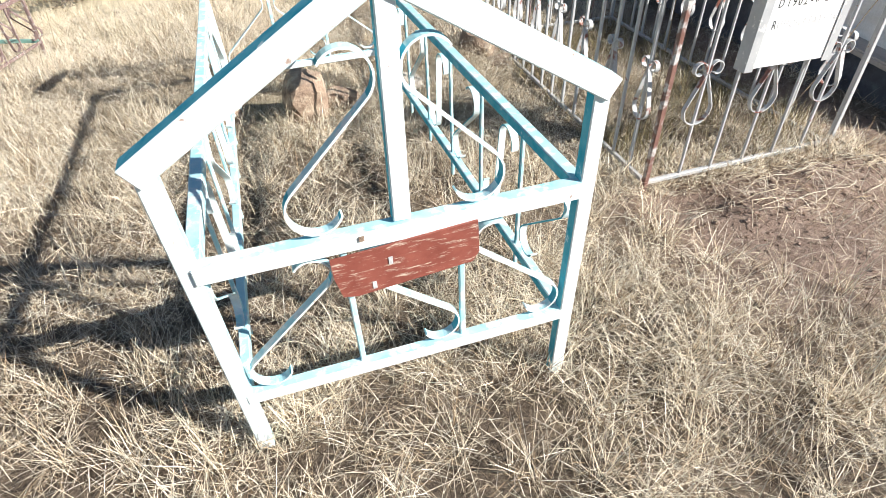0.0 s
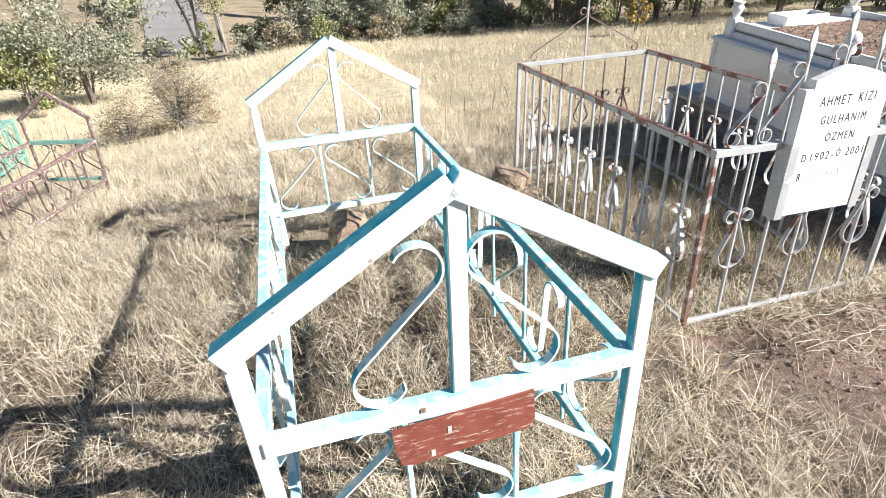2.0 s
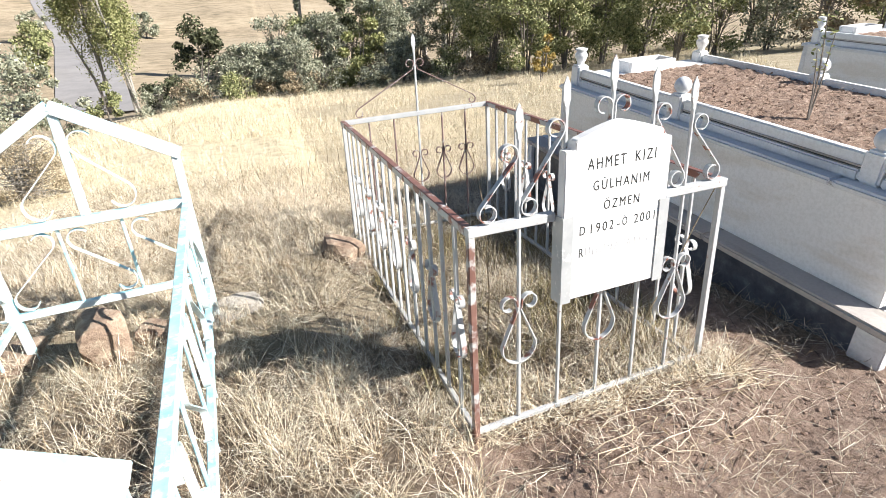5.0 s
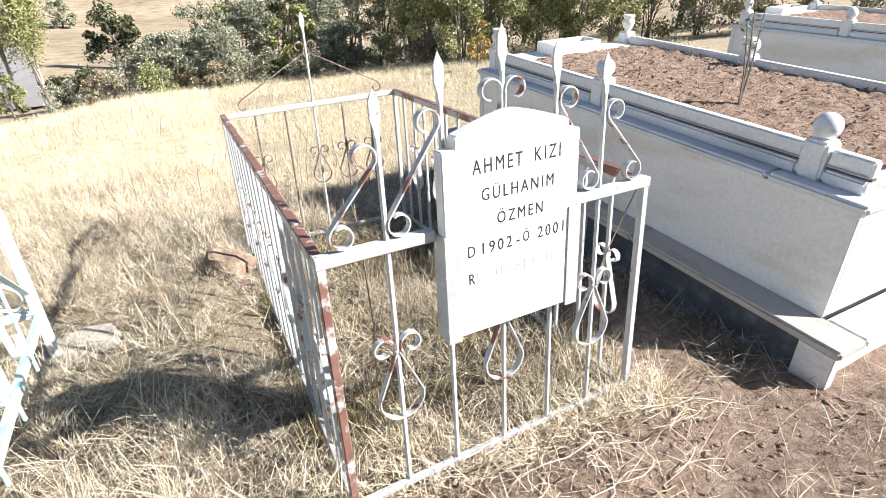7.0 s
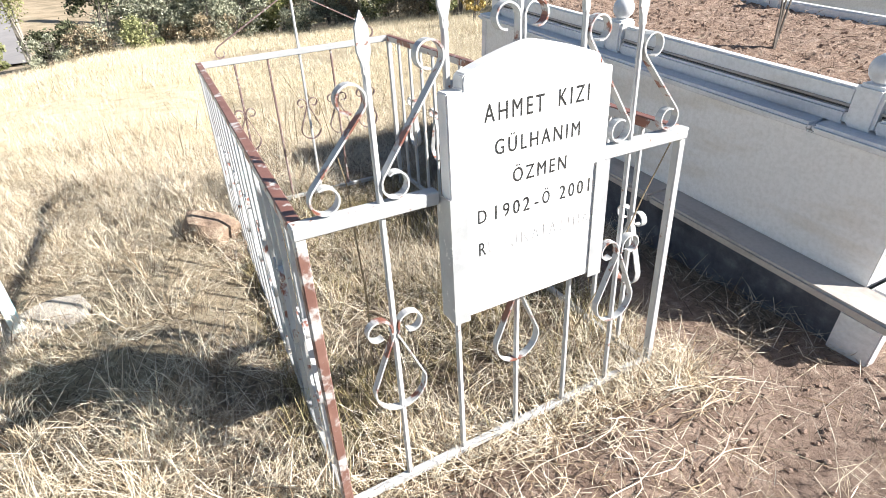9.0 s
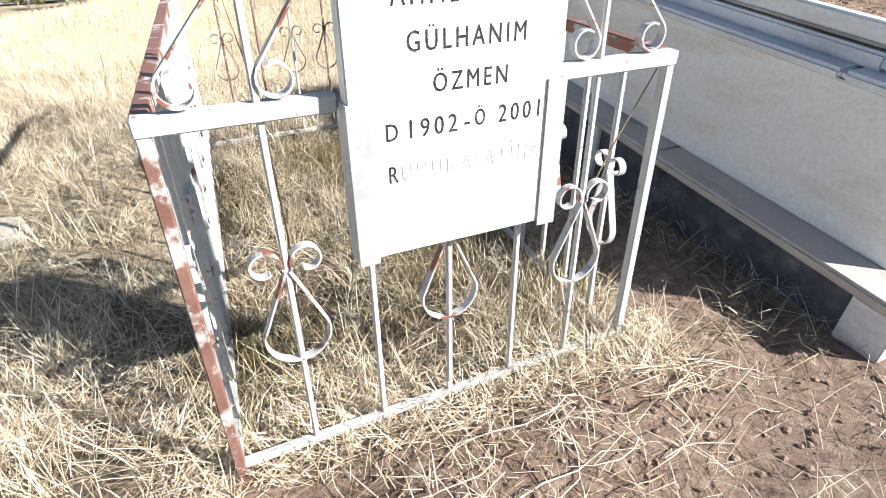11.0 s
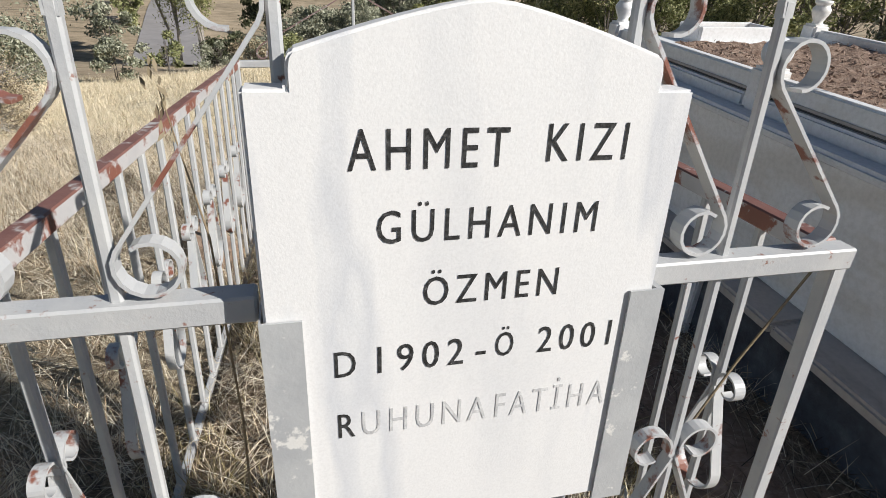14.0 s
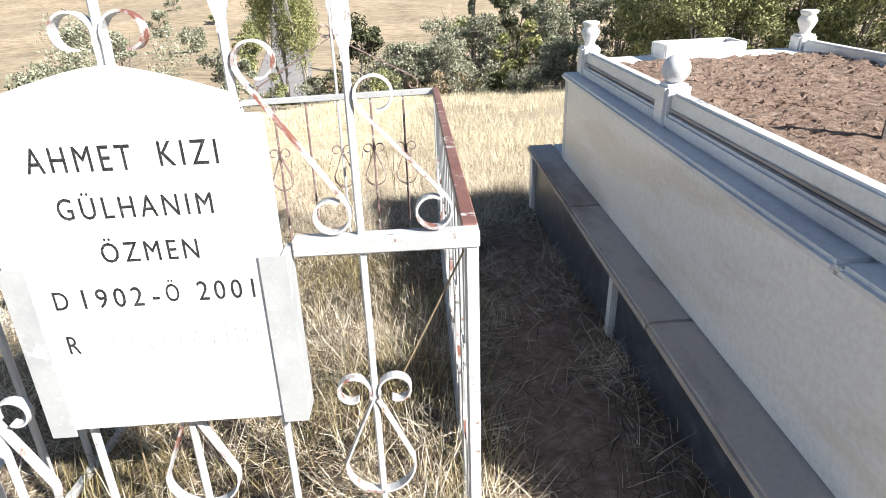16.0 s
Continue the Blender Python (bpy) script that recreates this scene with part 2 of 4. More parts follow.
def beam(bm, a, b, w, d, side=Vector((0, 1, 0)), bevel=0.002, taper=1.0):
    """A bar from a to b, w wide across `side` and d deep along it."""
    a, b = Vector(a), Vector(b)
    t = (b - a).normalized()
    n = (side - t * side.dot(t)).normalized()
    s = t.cross(n)
    vs = []
    for p, k in ((a, 1.0), (b, taper)):
        for i, j in ((-1, -1), (1, -1), (1, 1), (-1, 1)):
            vs.append(bm.verts.new(p + s * (i * w / 2 * k) + n * (j * d / 2 * k)))
    fs = [bm.faces.new([vs[i] for i in q]) for q in ((3, 2, 1, 0), (4, 5, 6, 7), (0, 1, 5, 4), (1, 2, 6, 5), (2, 3, 7, 6), (3, 0, 4, 7))]
    if bevel:
        bmesh.ops.bevel(bm, geom=list({e for f in fs for e in f.edges}), offset=bevel, segments=1, affect="EDGES")


def ribbon(bm, pts, depth, thick, to3):
    """A flat bar of the given depth that follows 2D points; to3 maps (u, n, v) to space."""
    pts = [Vector(p) for p in pts]
    rings = []
    for i, p in enumerate(pts):
        t = (pts[min(i + 1, len(pts) - 1)] - pts[max(i - 1, 0)]).normalized()
        q = Vector((-t.y, t.x)) * thick / 2
        rings.append([bm.verts.new(to3(p.x + s * q.x, j * depth / 2, p.y + s * q.y)) for s, j in ((-1, -1), (1, -1), (1, 1), (-1, 1))])
    for r0, r1 in zip(rings, rings[1:]):
        for k in range(4):
            bm.faces.new((r0[k], r0[(k + 1) % 4], r1[(k + 1) % 4], r1[k]))
    bm.faces.new(rings[0][::-1])
    bm.faces.new(rings[-1])


def arc(c, r, a0, a1, n=14, r1=None):
    r1 = r if r1 is None else r1
    out = []
    for i in range(n + 1):
        k = i / n
        a, rr = math.radians(a0 + (a1 - a0) * k), r + (r1 - r) * k
        out.append((c[0] + rr * math.cos(a), c[1] + rr * math.sin(a)))
    return out


def s_curve(c1, r1, c2, r2, flip=False, wrap1=190, wrap2=200):
    """Hook round c1, straight bar, hook round c2; unflipped it leaves c1 on the right."""
    if flip:
        return [(-x, y) for x, y in s_curve((-c1[0], c1[1]), r1, (-c2[0], c2[1]), r2, False, wrap1, wrap2)]
    dx, dy = c2[0] - c1[0], c2[1] - c1[1]
    dist = math.hypot(dx, dy)
    ang = math.degrees(math.atan2(dy, dx)) + math.degrees(math.acos(min(0.99, (r1 + r2) / dist)))
    first = arc(c1, r1 * 0.75, ang + wrap1, ang, 16, r1)
    second = arc(c2, r2, ang + 180, ang + 180 + wrap2, 16, r2 * 0.75)
    return first + second


def pear(u, top, bottom, half, r):
    """Two curls at the top of a teardrop, as two mirrored bars."""
    mid = bottom + half
    left = arc((u - r * 1.2, top), r * 0.6, 300, -20, 20, r)
    left += [(u - 0.004, top - r * 0.55), (u - half * 0.5, (top + mid) / 2)] + arc((u, mid), half, 172, 268, 10)
    return left, [(2 * u - x, y) for x, y in left]


def tube(bm, pts, radii, sides=7):
    rings = []
    for i, p in enumerate(pts):
        t = (Vector(pts[min(i + 1, len(pts) - 1)]) - Vector(pts[max(i - 1, 0)])).normalized()
        a = t.orthogonal().normalized()
        b = t.cross(a)
        rings.append([bm.verts.new(Vector(p) + (a * math.cos(2 * math.pi * k / sides) + b * math.sin(2 * math.pi * k / sides)) * radii[i]) for k in range(sides)])
    for r0, r1 in zip(rings, rings[1:]):
        for k in range(sides):
            bm.faces.new((r0[k], r0[(k + 1) % sides], r1[(k + 1) % sides], r1[k]))
    bm.faces.new(rings[0][::-1])
    bm.faces.new(rings[-1])


def lathe(bm, profile, centre, sides=20):
    rings = [[bm.verts.new((centre[0] + r * math.cos(2 * math.pi * k / sides), centre[1] + r * math.sin(2 * math.pi * k / sides), centre[2] + z)) for k in range(sides)] for r, z in profile]
    for r0, r1 in zip(rings, rings[1:]):
        for k in range(sides):
            bm.faces.new((r0[k], r0[(k + 1) % sides], r1[(k + 1) % sides], r1[k]))
    bm.faces.new(rings[0][::-1])
    bm.faces.new(rings[-1])


# ---- ground ----


def sm(a, b, x):
    t = np.clip((np.asarray(x, float) - a) / (b - a), 0, 1)
    return t * t * (3 - 2 * t)


def wave(x, y, f, ph):
    return np.sin(x * f + ph + 1.3 * np.sin(y * f * 0.7 + ph * 2)) * np.sin(y * f * 1.1 + ph * 1.7 + 1.1 * np.sin(x * f * 0.8))


def height(x, y):
    x, y = np.asarray(x, float), np.asarray(y, float)
    z = 0.0 - 0.05 * np.clip(y, -40, 4.5) - 0.11 * np.clip(y - 4.5, 0, 17.5) - 0.14 * np.clip(y - 22, 0, 12)
    z = z + 0.046 * np.clip(y - 36, 0, 90) + 0.1 * np.clip(y - 126, 0, 500)
    z = z - 0.075 * sm(0.9, 1.5, x) * sm(0.8, 1.8, y)
    z = z - 0.12 * np.clip(-x - 0.7, 0, 5) * sm(1, 6, y) * (1 - sm(22, 40, y))
    z = z + 0.05 * np.clip(x - 4, 0, 30) * sm(6, 14, y) * (1 - sm(26, 60, y)) * 0.6
    near = 1 - sm(8, 25, np.hypot(x, y))
    z = z + near * (0.018 * wave(x, y, 2.1, 0.4) + 0.010 * wave(x, y, 5.3, 1.9) + 0.006 * wave(x, y, 12.0, 0.9))
    z = z + sm(36, 80, y) * (2.2 * wave(x, y, 0.035, 0.7) + 0.8 * wave(x, y, 0.11, 2.1))
    # loose soil heaped before the railing
    z = z + 0.05 * np.exp(-((x - 2.4) / 0.4) ** 2 - ((y - 1.86) / 0.16) ** 2)
    z = z - 0.06 * np.exp(-((x - 1.62) / 0.16) ** 2 - ((y - 1.9) / 0.1) ** 2) + 0.035 * np.exp(-((x - 1.85) / 0.2) ** 2 - ((y - 1.72) / 0.12) ** 2)
    return z


def soil_mask(x, y):
    wob = 0.14 * wave(x, y, 3.1, 0.3) + 0.07 * wave(x, y, 9.0, 1.2)
    lower = sm(1.15, 1.5, x + wob) * (1 - sm(1.98, 2.14, y - 0.04 * x + 0.06 + wob * 0.4)) * (1 - sm(6, 8, x)) * sm(0.75, 1.25, y - wob) * 0.92
    side = sm(2.62, 2.85, x + wob * 0.4) * (1 - sm(3.0, 3.25, x)) * (1 - sm(4.6, 5.2, y + wob)) * sm(1.4, 2.0, y)
    return np.clip(np.maximum(lower, side), 0, 1)


def terrain():
    fine_x, fine_y = np.arange(-5, 8.01, 0.06), np.arange(-2, 8.01, 0.06)
    out = np.array([0.2, 0.5, 1, 1.6, 2.4, 3.4, 4.6, 6, 8, 10.5, 13.5, 17, 21, 26, 32, 40, 50, 62, 78, 98, 125, 160, 210, 280, 380, 520, 700])
    xs = np.concatenate([fine_x[0] - out[::-1], fine_x, fine_x[-1] + out])
    ys = np.concatenate([fine_y[0] - out[::-1], fine_y, fine_y[-1] + out])
    xs = np.unique(np.concatenate([xs, np.arange(-60, -4, 1.5)]))
    ys = np.unique(np.concatenate([ys, np.arange(9, 170, 1.2)]))
    gx, gy = np.meshgrid(xs, ys)
    gz = height(gx, gy)
    nx, ny = len(xs), len(ys)
    co = np.stack([gx, gy, gz], -1).reshape(-1, 3)
    i = np.arange(nx * ny).reshape(ny, nx)
    quads = np.stack([i[:-1, :-1], i[:-1, 1:], i[1:, 1:], i[1:, :-1]], -1).reshape(-1, 4)
    me = bpy.data.meshes.new("ground")
    me.from_pydata(co.tolist(), [], quads.tolist())
    col = np.zeros((nx * ny, 4), np.float32)
    col[:, 0] = soil_mask(gx, gy).ravel()
    col[:, 1] = ((0.45 * sm(2.6, 3.4, gy) * (gx < 1.4) + 0.55 * sm(5.0, 8, gy)) * (1 - sm(21, 25, gy))).ravel()
    col[:, 2] = sm(21, 25, gy).ravel()
    col[:, 3] = 1
    att = me.color_attributes.new("zone", "FLOAT_COLOR", "POINT")
    att.data.foreach_set("color", col.ravel())
    me.polygons.foreach_set("use_smooth", [True] * len(me.polygons))
    me.materials.append(GROUND)
    return tagged(new("ground", me), "dry hillside ground with straw litter and bare brown soil", "ground", kind="structure")


terrain()
RNG = np.random.default_rng(7)


def blades(name, xy, length, width, lean, mat, label, category, segs=2, curl=0.5, loft=0.0):
    """Grass blades, each a bent tapering strip, rooted at xy."""
    n = len(xy)
    az = RNG.uniform(0, 2 * np.pi, n)
    ln = length[0] + (length[1] - length[0]) * RNG.random(n) ** 1.6
    tilt = np.radians(lean[0] + (lean[1] - lean[0]) * RNG.random(n))
    wd = width * (0.6 + 0.8 * RNG.random(n))
    dirn = np.stack([np.cos(az), np.sin(az)], -1)
    face = az + np.pi / 2 + RNG.uniform(-0.7, 0.7, n)
    side = np.stack([np.cos(face), np.sin(face), 0.3 * RNG.standard_normal(n)], -1)
    z0 = height(xy[:, 0], xy[:, 1]) - 0.004 + loft * RNG.random(n) ** 2
    pos = np.stack([xy[:, 0], xy[:, 1], z0], -1)
    rows = [pos]
    for s in range(segs):
        th = np.minimum(tilt + curl * (s + 0.3) / segs * RNG.random(n), 1.62)
        step = np.concatenate([dirn * np.sin(th)[:, None], np.cos(th)[:, None]], 1) * (ln / segs)[:, None]
        pos = pos + step
        rows.append(pos)
    per = 2 * segs + 1
    co = np.empty((n, per, 3))
    for s in range(segs):
        w = side * (wd * (1 - 0.35 * s / segs))[:, None] / 2
        co[:, 2 * s], co[:, 2 * s + 1] = rows[s] - w, rows[s] + w
    co[:, per - 1] = rows[segs]
    base = (np.arange(n) * per)[:, None]
    tris = []
    for s in range(segs - 1):
        tris += [[2 * s, 2 * s + 1, 2 * s + 3], [2 * s, 2 * s + 3, 2 * s + 2]]
    tris.append([per - 3, per - 2, per - 1])
    idx = (base[:, :, None] + np.array(tris).ravel()[None, None, :]).reshape(-1)
    nt = len(idx) // 3
    me = bpy.data.meshes.new(name)
    me.vertices.add(n * per)
    me.vertices.foreach_set("co", co.ravel())
    me.loops.add(nt * 3)
    me.loops.foreach_set("vertex_index", idx)
    me.polygons.add(nt)
    me.polygons.foreach_set("loop_start", np.arange(nt) * 3)
    me.update(calc_edges=True)
    me.materials.append(mat)
    return tagged(new(name, me), label, category, kind="stuff")


def scatter(n, x0, x1, y0, y1, keep):
    xy = np.stack([RNG.uniform(x0, x1, n), RNG.uniform(y0, y1, n)], -1)
    return xy[RNG.random(n) < keep(xy[:, 0], xy[:, 1])]


def clumpy(x, y):
    return np.clip(0.42 + 0.55 * wave(x, y, 4.0, 0.2) + 0.5 * wave(x, y, 11.0, 2.2) + 0.3 * wave(x, y, 23.0, 0.7), 0.1, 1)


def in_tomb(x, y):
    return ((x > 3.3 - 0.08 * (y - 2.3)) & (x < 5.2) & (y > 1.8) & (y < 5.1)).astype(float)


def meadow():
    open_soil = lambda x, y: (1 - 0.9 * soil_mask(x, y)) * (1 - in_tomb(x, y)) * sm(-0.15, 0.4, y + 0.25 * wave(x, y, 2.0, 0.4))
    keep_near = lambda x, y: open_soil(x, y) * clumpy(x, y) * (1 - 0.5 * sm(5, 7.5, y))
    blades("straw_litter", scatter(640000, -4.0, 4.2, -0.1, 7.5, keep_near), (0.04, 0.2), 0.0016, (40, 92), STRAW, "flattened pale dry straw lying on the ground", "dry grass", loft=0.07)
    blades("weathered_straw", scatter(200000, -4.0, 4.2, -0.1, 7.5, lambda x, y: open_soil(x, y) * (1.1 - clumpy(x, y)) * (1 - 0.5 * sm(5, 7.5, y))), (0.04, 0.18), 0.0018, (45, 92), STRAW_DARK, "weathered brown straw lying on the ground", "dry grass", loft=0.035)
    tuft = lambda x, y: (1 - soil_mask(x, y)) * np.clip(wave(x, y, 3.3, 1.1) + 0.5 * wave(x, y, 9, 0.3) - 0.05, 0, 1) * (1 - in_tomb(x, y)) * (1 - sm(2.6, 2.8, x) * (y < 5))
    blades("standing_grass", scatter(210000, -4.0, 4.2, 0.5, 8.0, tuft), (0.06, 0.22), 0.0017, (4, 48), STRAW, "standing tufts of dry blond grass", "dry grass")
    inside = lambda x, y: ((x > 1.35) & (x < 2.7)) * np.clip(0.35 + 0.6 * wave(x, y, 5, 0.5), 0.05, 1)
    blades("grave_grass", scatter(26000, 1.35, 2.72, 2.1, 4.5, inside), (0.05, 0.24), 0.002, (3, 60), GREEN_GRASS, "dry yellow-green grass growing inside the railing", "dry grass")
    edge = scatter(2600, 1.25, 2.8, 1.98, 2.2, lambda x, y: 0 * x + 1)
    blades("railing_grass", edge, (0.05, 0.2), 0.0026, (35, 92), STRAW, "dry straw matted along the foot of the railing", "dry grass", loft=0.05)
    heads = scatter(460, -3.5, 2.6, 0.3, 6.0, lambda x, y: (1 - soil_mask(x, y)) * (1 - in_tomb(x, y)))
    heads = np.concatenate([heads, np.array([(1.15, 1.55), (1.3, 1.75), (1.05, 1.8), (1.22, 1.95), (0.75, 1.2), (0.85, 1.45), (0.7, 2.2), (1.0, 2.5), (2.7, 2.05), (1.4, 1.85)])])
    roots = np.repeat(heads, 70, axis=0)
    roots = roots + RNG.normal(0, 0.028, roots.shape)
    blades("grass_tussocks", roots, (0.08, 0.27), 0.002, (8, 75), STRAW, "drooping tussocks of blond dry grass", "dry grass", segs=3, curl=0.9)
    few = scatter(5200, 1.0, 4.2, 0.2, 2.1, lambda x, y: soil_mask(x, y) * clumpy(x, y) * 0.6)
    blades("scattered_straw", few, (0.02, 0.11), 0.0017, (74, 93), STRAW, "loose straw stalks scattered on bare soil", "dry grass", curl=0.15)
    # dark straw in this gap: its colour deepens the tomb's cast shade
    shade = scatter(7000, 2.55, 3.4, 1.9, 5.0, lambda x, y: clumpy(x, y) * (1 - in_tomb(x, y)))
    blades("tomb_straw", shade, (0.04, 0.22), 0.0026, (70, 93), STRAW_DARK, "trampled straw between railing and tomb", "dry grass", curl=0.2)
    field = lambda x, y: np.clip(0.5 + 0.55 * wave(x, y, 0.9, 0.6) + 0.35 * wave(x, y, 3.0, 0.1), 0.1, 1) * (1 - in_tomb(x, y)) * (np.abs(x) < 4 + 0.75 * y) * sm(4.6, 7.5, y + 0.8 * wave(x, y, 0.8, 0.2))
    blades("field_grass", scatter(400000, -9, 10, 4.8, 12, field), (0.05, 0.22), 0.0028, (10, 85), FIELD, "tall golden dry grass covering the slope", "dry grass")
    blades("far_field_grass", scatter(240000, -16, 20, 11, 23.5, field), (0.09, 0.32), 0.0075, (6, 70), FIELD, "golden dry meadow grass further down the slope", "dry grass", segs=1)
    tall = scatter(2600, -9, 10, 4.8, 16, lambda x, y: np.clip(wave(x, y, 0.7, 2.6), 0, 1))
    blades("tall_weeds", tall, (0.25, 0.6), 0.006, (2, 25), LEAF_DRY, "scattered tall dry weeds in the meadow", "dry grass")


def road():
    bm = bmesh.new()
    prev = None
    for i in range(60):
        d = 31 + i * 2.2
        a = math.radians(-14.4 - 1.0 * i / 59 + 0.5 * math.sin(i * 0.13))
        cx, cy = 0.88 + d * math.sin(a), 0.42 + d * math.cos(a)
        row = [bm.verts.new((cx + s, cy, float(height(cx + s, cy)) + 0.07)) for s in (-1.9, 0, 1.9)]
        if prev:
            for k in range(2):
                bm.faces.new((prev[k], prev[k + 1], row[k + 1], row[k]))
        prev = row
    tagged(part("road", bm, ASPHALT), "narrow grey asphalt road climbing the far slope", "road", kind="structure")


road()

# ---- gabled grave fence ----


def beam_part(name, a, b, w, d, mat, parent, side=Vector((0, 1, 0)), taper=1.0, label=""):
    bm = bmesh.new()
    beam(bm, a, b, w, d, side, 0.003, taper)
    bmesh.ops.recalc_face_normals(bm, faces=bm.faces)
    ob = part(name, bm, mat, parent, label)
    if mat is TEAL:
        # front (-y) faces white, +x faces and rail tops paler: sunlight put into the colour
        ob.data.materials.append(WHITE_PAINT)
        ob.data.materials.append(SUNLIT_TEAL)
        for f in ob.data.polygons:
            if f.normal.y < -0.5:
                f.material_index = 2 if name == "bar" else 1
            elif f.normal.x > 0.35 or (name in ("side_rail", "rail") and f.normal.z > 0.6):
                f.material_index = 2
    if mat is SILVER_RUSTY and name == "top_rail":
        ob.data.materials.append(RUST_TOP)
        for f in ob.data.polygons:
            if f.normal.z > 0.6:
                f.material_index = 1
    return ob


def ribbon_part(name, pts, depth, thick, to3, mat, parent):
    bm = bmesh.new()
    ribbon(bm, pts, depth, thick, to3)
    bmesh.ops.recalc_face_normals(bm, faces=bm.faces)
    ob = part(name, bm, mat, parent)
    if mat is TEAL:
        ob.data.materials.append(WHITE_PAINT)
        ob.data.materials.append(SUNLIT_TEAL)
        # scroll faces to the right and up get the paler, sun-bleached-out tone as painted light
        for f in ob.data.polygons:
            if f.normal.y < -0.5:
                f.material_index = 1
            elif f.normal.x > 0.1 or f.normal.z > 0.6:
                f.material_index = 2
    return ob


def gabled_fence(name, m, mat, rail_mat, label, plaque=True, width=0.93, length=2.42, drop_back=0.09, side_mat=None, gabled=True, thin=1.0):
    side_mat = side_mat or rail_mat
    root = empty(name, m)
    tagged(root, label, "grave fence")
    half = width / 2

    def gable(y, dz, front):
        flat = lambda u, n, v: Vector((u, y + n, v + dz))
        P = lambda u, v, n=0.0: flat(u, n, v)
        for s in (-1, 1):
            beam_part("post", P(s * half * (1.0 if front else 0.98), -0.14), P(s * (half + 0.01), 0.95 if gabled else 0.69), 0.042 * thin, 0.036 * thin, mat, root, taper=1.0)
            if gabled:
                beam_part("gable_beam", P(s * 0.0, 1.225, -0.002), P(s * (half + 0.034), 0.922, -0.002), 0.056 * thin, 0.05 * thin, mat, root)
        if thin == 1.0 and gabled:
            beam_part("king_post", P(0, 0.69), P(0.008, 1.2), 0.042, 0.03, mat, root)
        beam_part("rail", P(-half, 0.665, -0.006), P(half, 0.665, -0.006), 0.046, 0.04, rail_mat, root)
        beam_part("rail", P(-half, 0.215, -0.004), P(half, 0.215, -0.004), 0.036, 0.034, rail_mat, root)
        for u in (-0.145, 0.145):
            beam_part("bar", P(u, 0.225), P(u, 0.65), 0.016, 0.012, mat, root)
        dep = 0.026
        if thin == 1.0 and gabled:
            ribbon_part("scroll", s_curve((-0.088, 1.045), 0.066, (-0.18, 0.76), 0.072), dep, 0.005, flat, mat, root)
            ribbon_part("scroll", s_curve((0.088, 1.045), 0.066, (0.18, 0.76), 0.072, True), dep, 0.005, flat, mat, root)
        ribbon_part("scroll", s_curve((-0.23, 0.585), 0.055, (-0.375, 0.295), 0.06), dep, 0.005, flat, mat, root)
        ribbon_part("scroll", s_curve((-0.06, 0.575), 0.06, (0.075, 0.3), 0.06, True), dep, 0.005, flat, mat, root)
        ribbon_part("scroll", s_curve((0.23, 0.575), 0.055, (0.375, 0.3), 0.06, True), dep, 0.005, flat, mat, root)

    gable(0.0, 0.0, True)
    gable(length, -drop_back, False)
    for s in (-1, 1):
        x = s * half
        beam_part("side_rail", (x, 0.0, 0.66), (x, length, 0.66 - drop_back), 0.036, 0.036, side_mat, root, Vector((1, 0, 0)))
        beam_part("side_rail", (x, 0.0, 0.2), (x, length, 0.2 - drop_back), 0.034 * thin, 0.03 * thin, side_mat, root, Vector((1, 0, 0)))
        for i in range(1, 7):
            y = length * i / 7
            dz = -drop_back * i / 7
            beam_part("bar", (x, y, 0.1 + dz), (x, y, 0.66 + dz), 0.016, 0.012, mat, root, Vector((1, 0, 0)))
        for i in range(7):
            y = length * (i + 0.5) / 7
            dz = -drop_back * (i + 0.5) / 7
            to3 = lambda u, n, v, y=y, dz=dz: Vector((x + n, y + u, v + dz))
            ribbon_part("scroll", s_curve((-0.075, 0.57), 0.058, (0.075, 0.29), 0.058, i % 2 == 0), 0.024, 0.005, to3, mat, root)
    if plaque:
        bm = bmesh.new()
        outline = [(-0.18, 0.635), (0.178, 0.655), (0.182, 0.56), (0.165, 0.53), (-0.13, 0.507), (-0.165, 0.515), (-0.178, 0.58)]
        f = bm.faces.new([bm.verts.new((u, -0.032, v)) for u, v in outline])
        ext = bmesh.ops.extrude_face_region(bm, geom=[f])
        bmesh.ops.translate(bm, verts=[v for v in ext["geom"] if isinstance(v, bmesh.types.BMVert)], vec=(0, 0.006, 0))
        bmesh.ops.recalc_face_normals(bm, faces=bm.faces)
        pl = part("plaque", bm, PLAQUE, root, "worn red-brown painted metal plaque")
        for u, v in ((-0.085, 0.533), (-0.04, 0.598)):
            bm = bmesh.new()
            box(bm, (u - 0.006, -0.034, v - 0.012), (u + 0.004, -0.0325, v + 0.01), 0.0)
            part("paint_chip", bm, SHADED_CUT_AND_CHIP, pl, "chipped white paint spot")
        bm = bmesh.new()
        beam(bm, (-0.1, -0.03, 0.675), (-0.1, -0.026, 0.675), 0.012, 0.012, Vector((0, 0, 1)), 0.0)
        part("rivet", bm, ROCK, root)
    return root


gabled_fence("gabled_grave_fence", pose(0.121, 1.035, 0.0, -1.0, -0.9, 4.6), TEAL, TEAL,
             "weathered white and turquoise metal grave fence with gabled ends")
brown = gabled_fence("rusty_grave_fence", pose(-3.05, 4.02, -0.5, -2.5, 0, -12) @ Matrix.Scale(0.82, 4), BROWN_RUST, GREEN_OLD,
                     "rusty brown metal grave fence with gabled ends in dry grass", plaque=False, width=0.75, length=2.2, drop_back=0.0, side_mat=BROWN_RUST, thin=0.75)
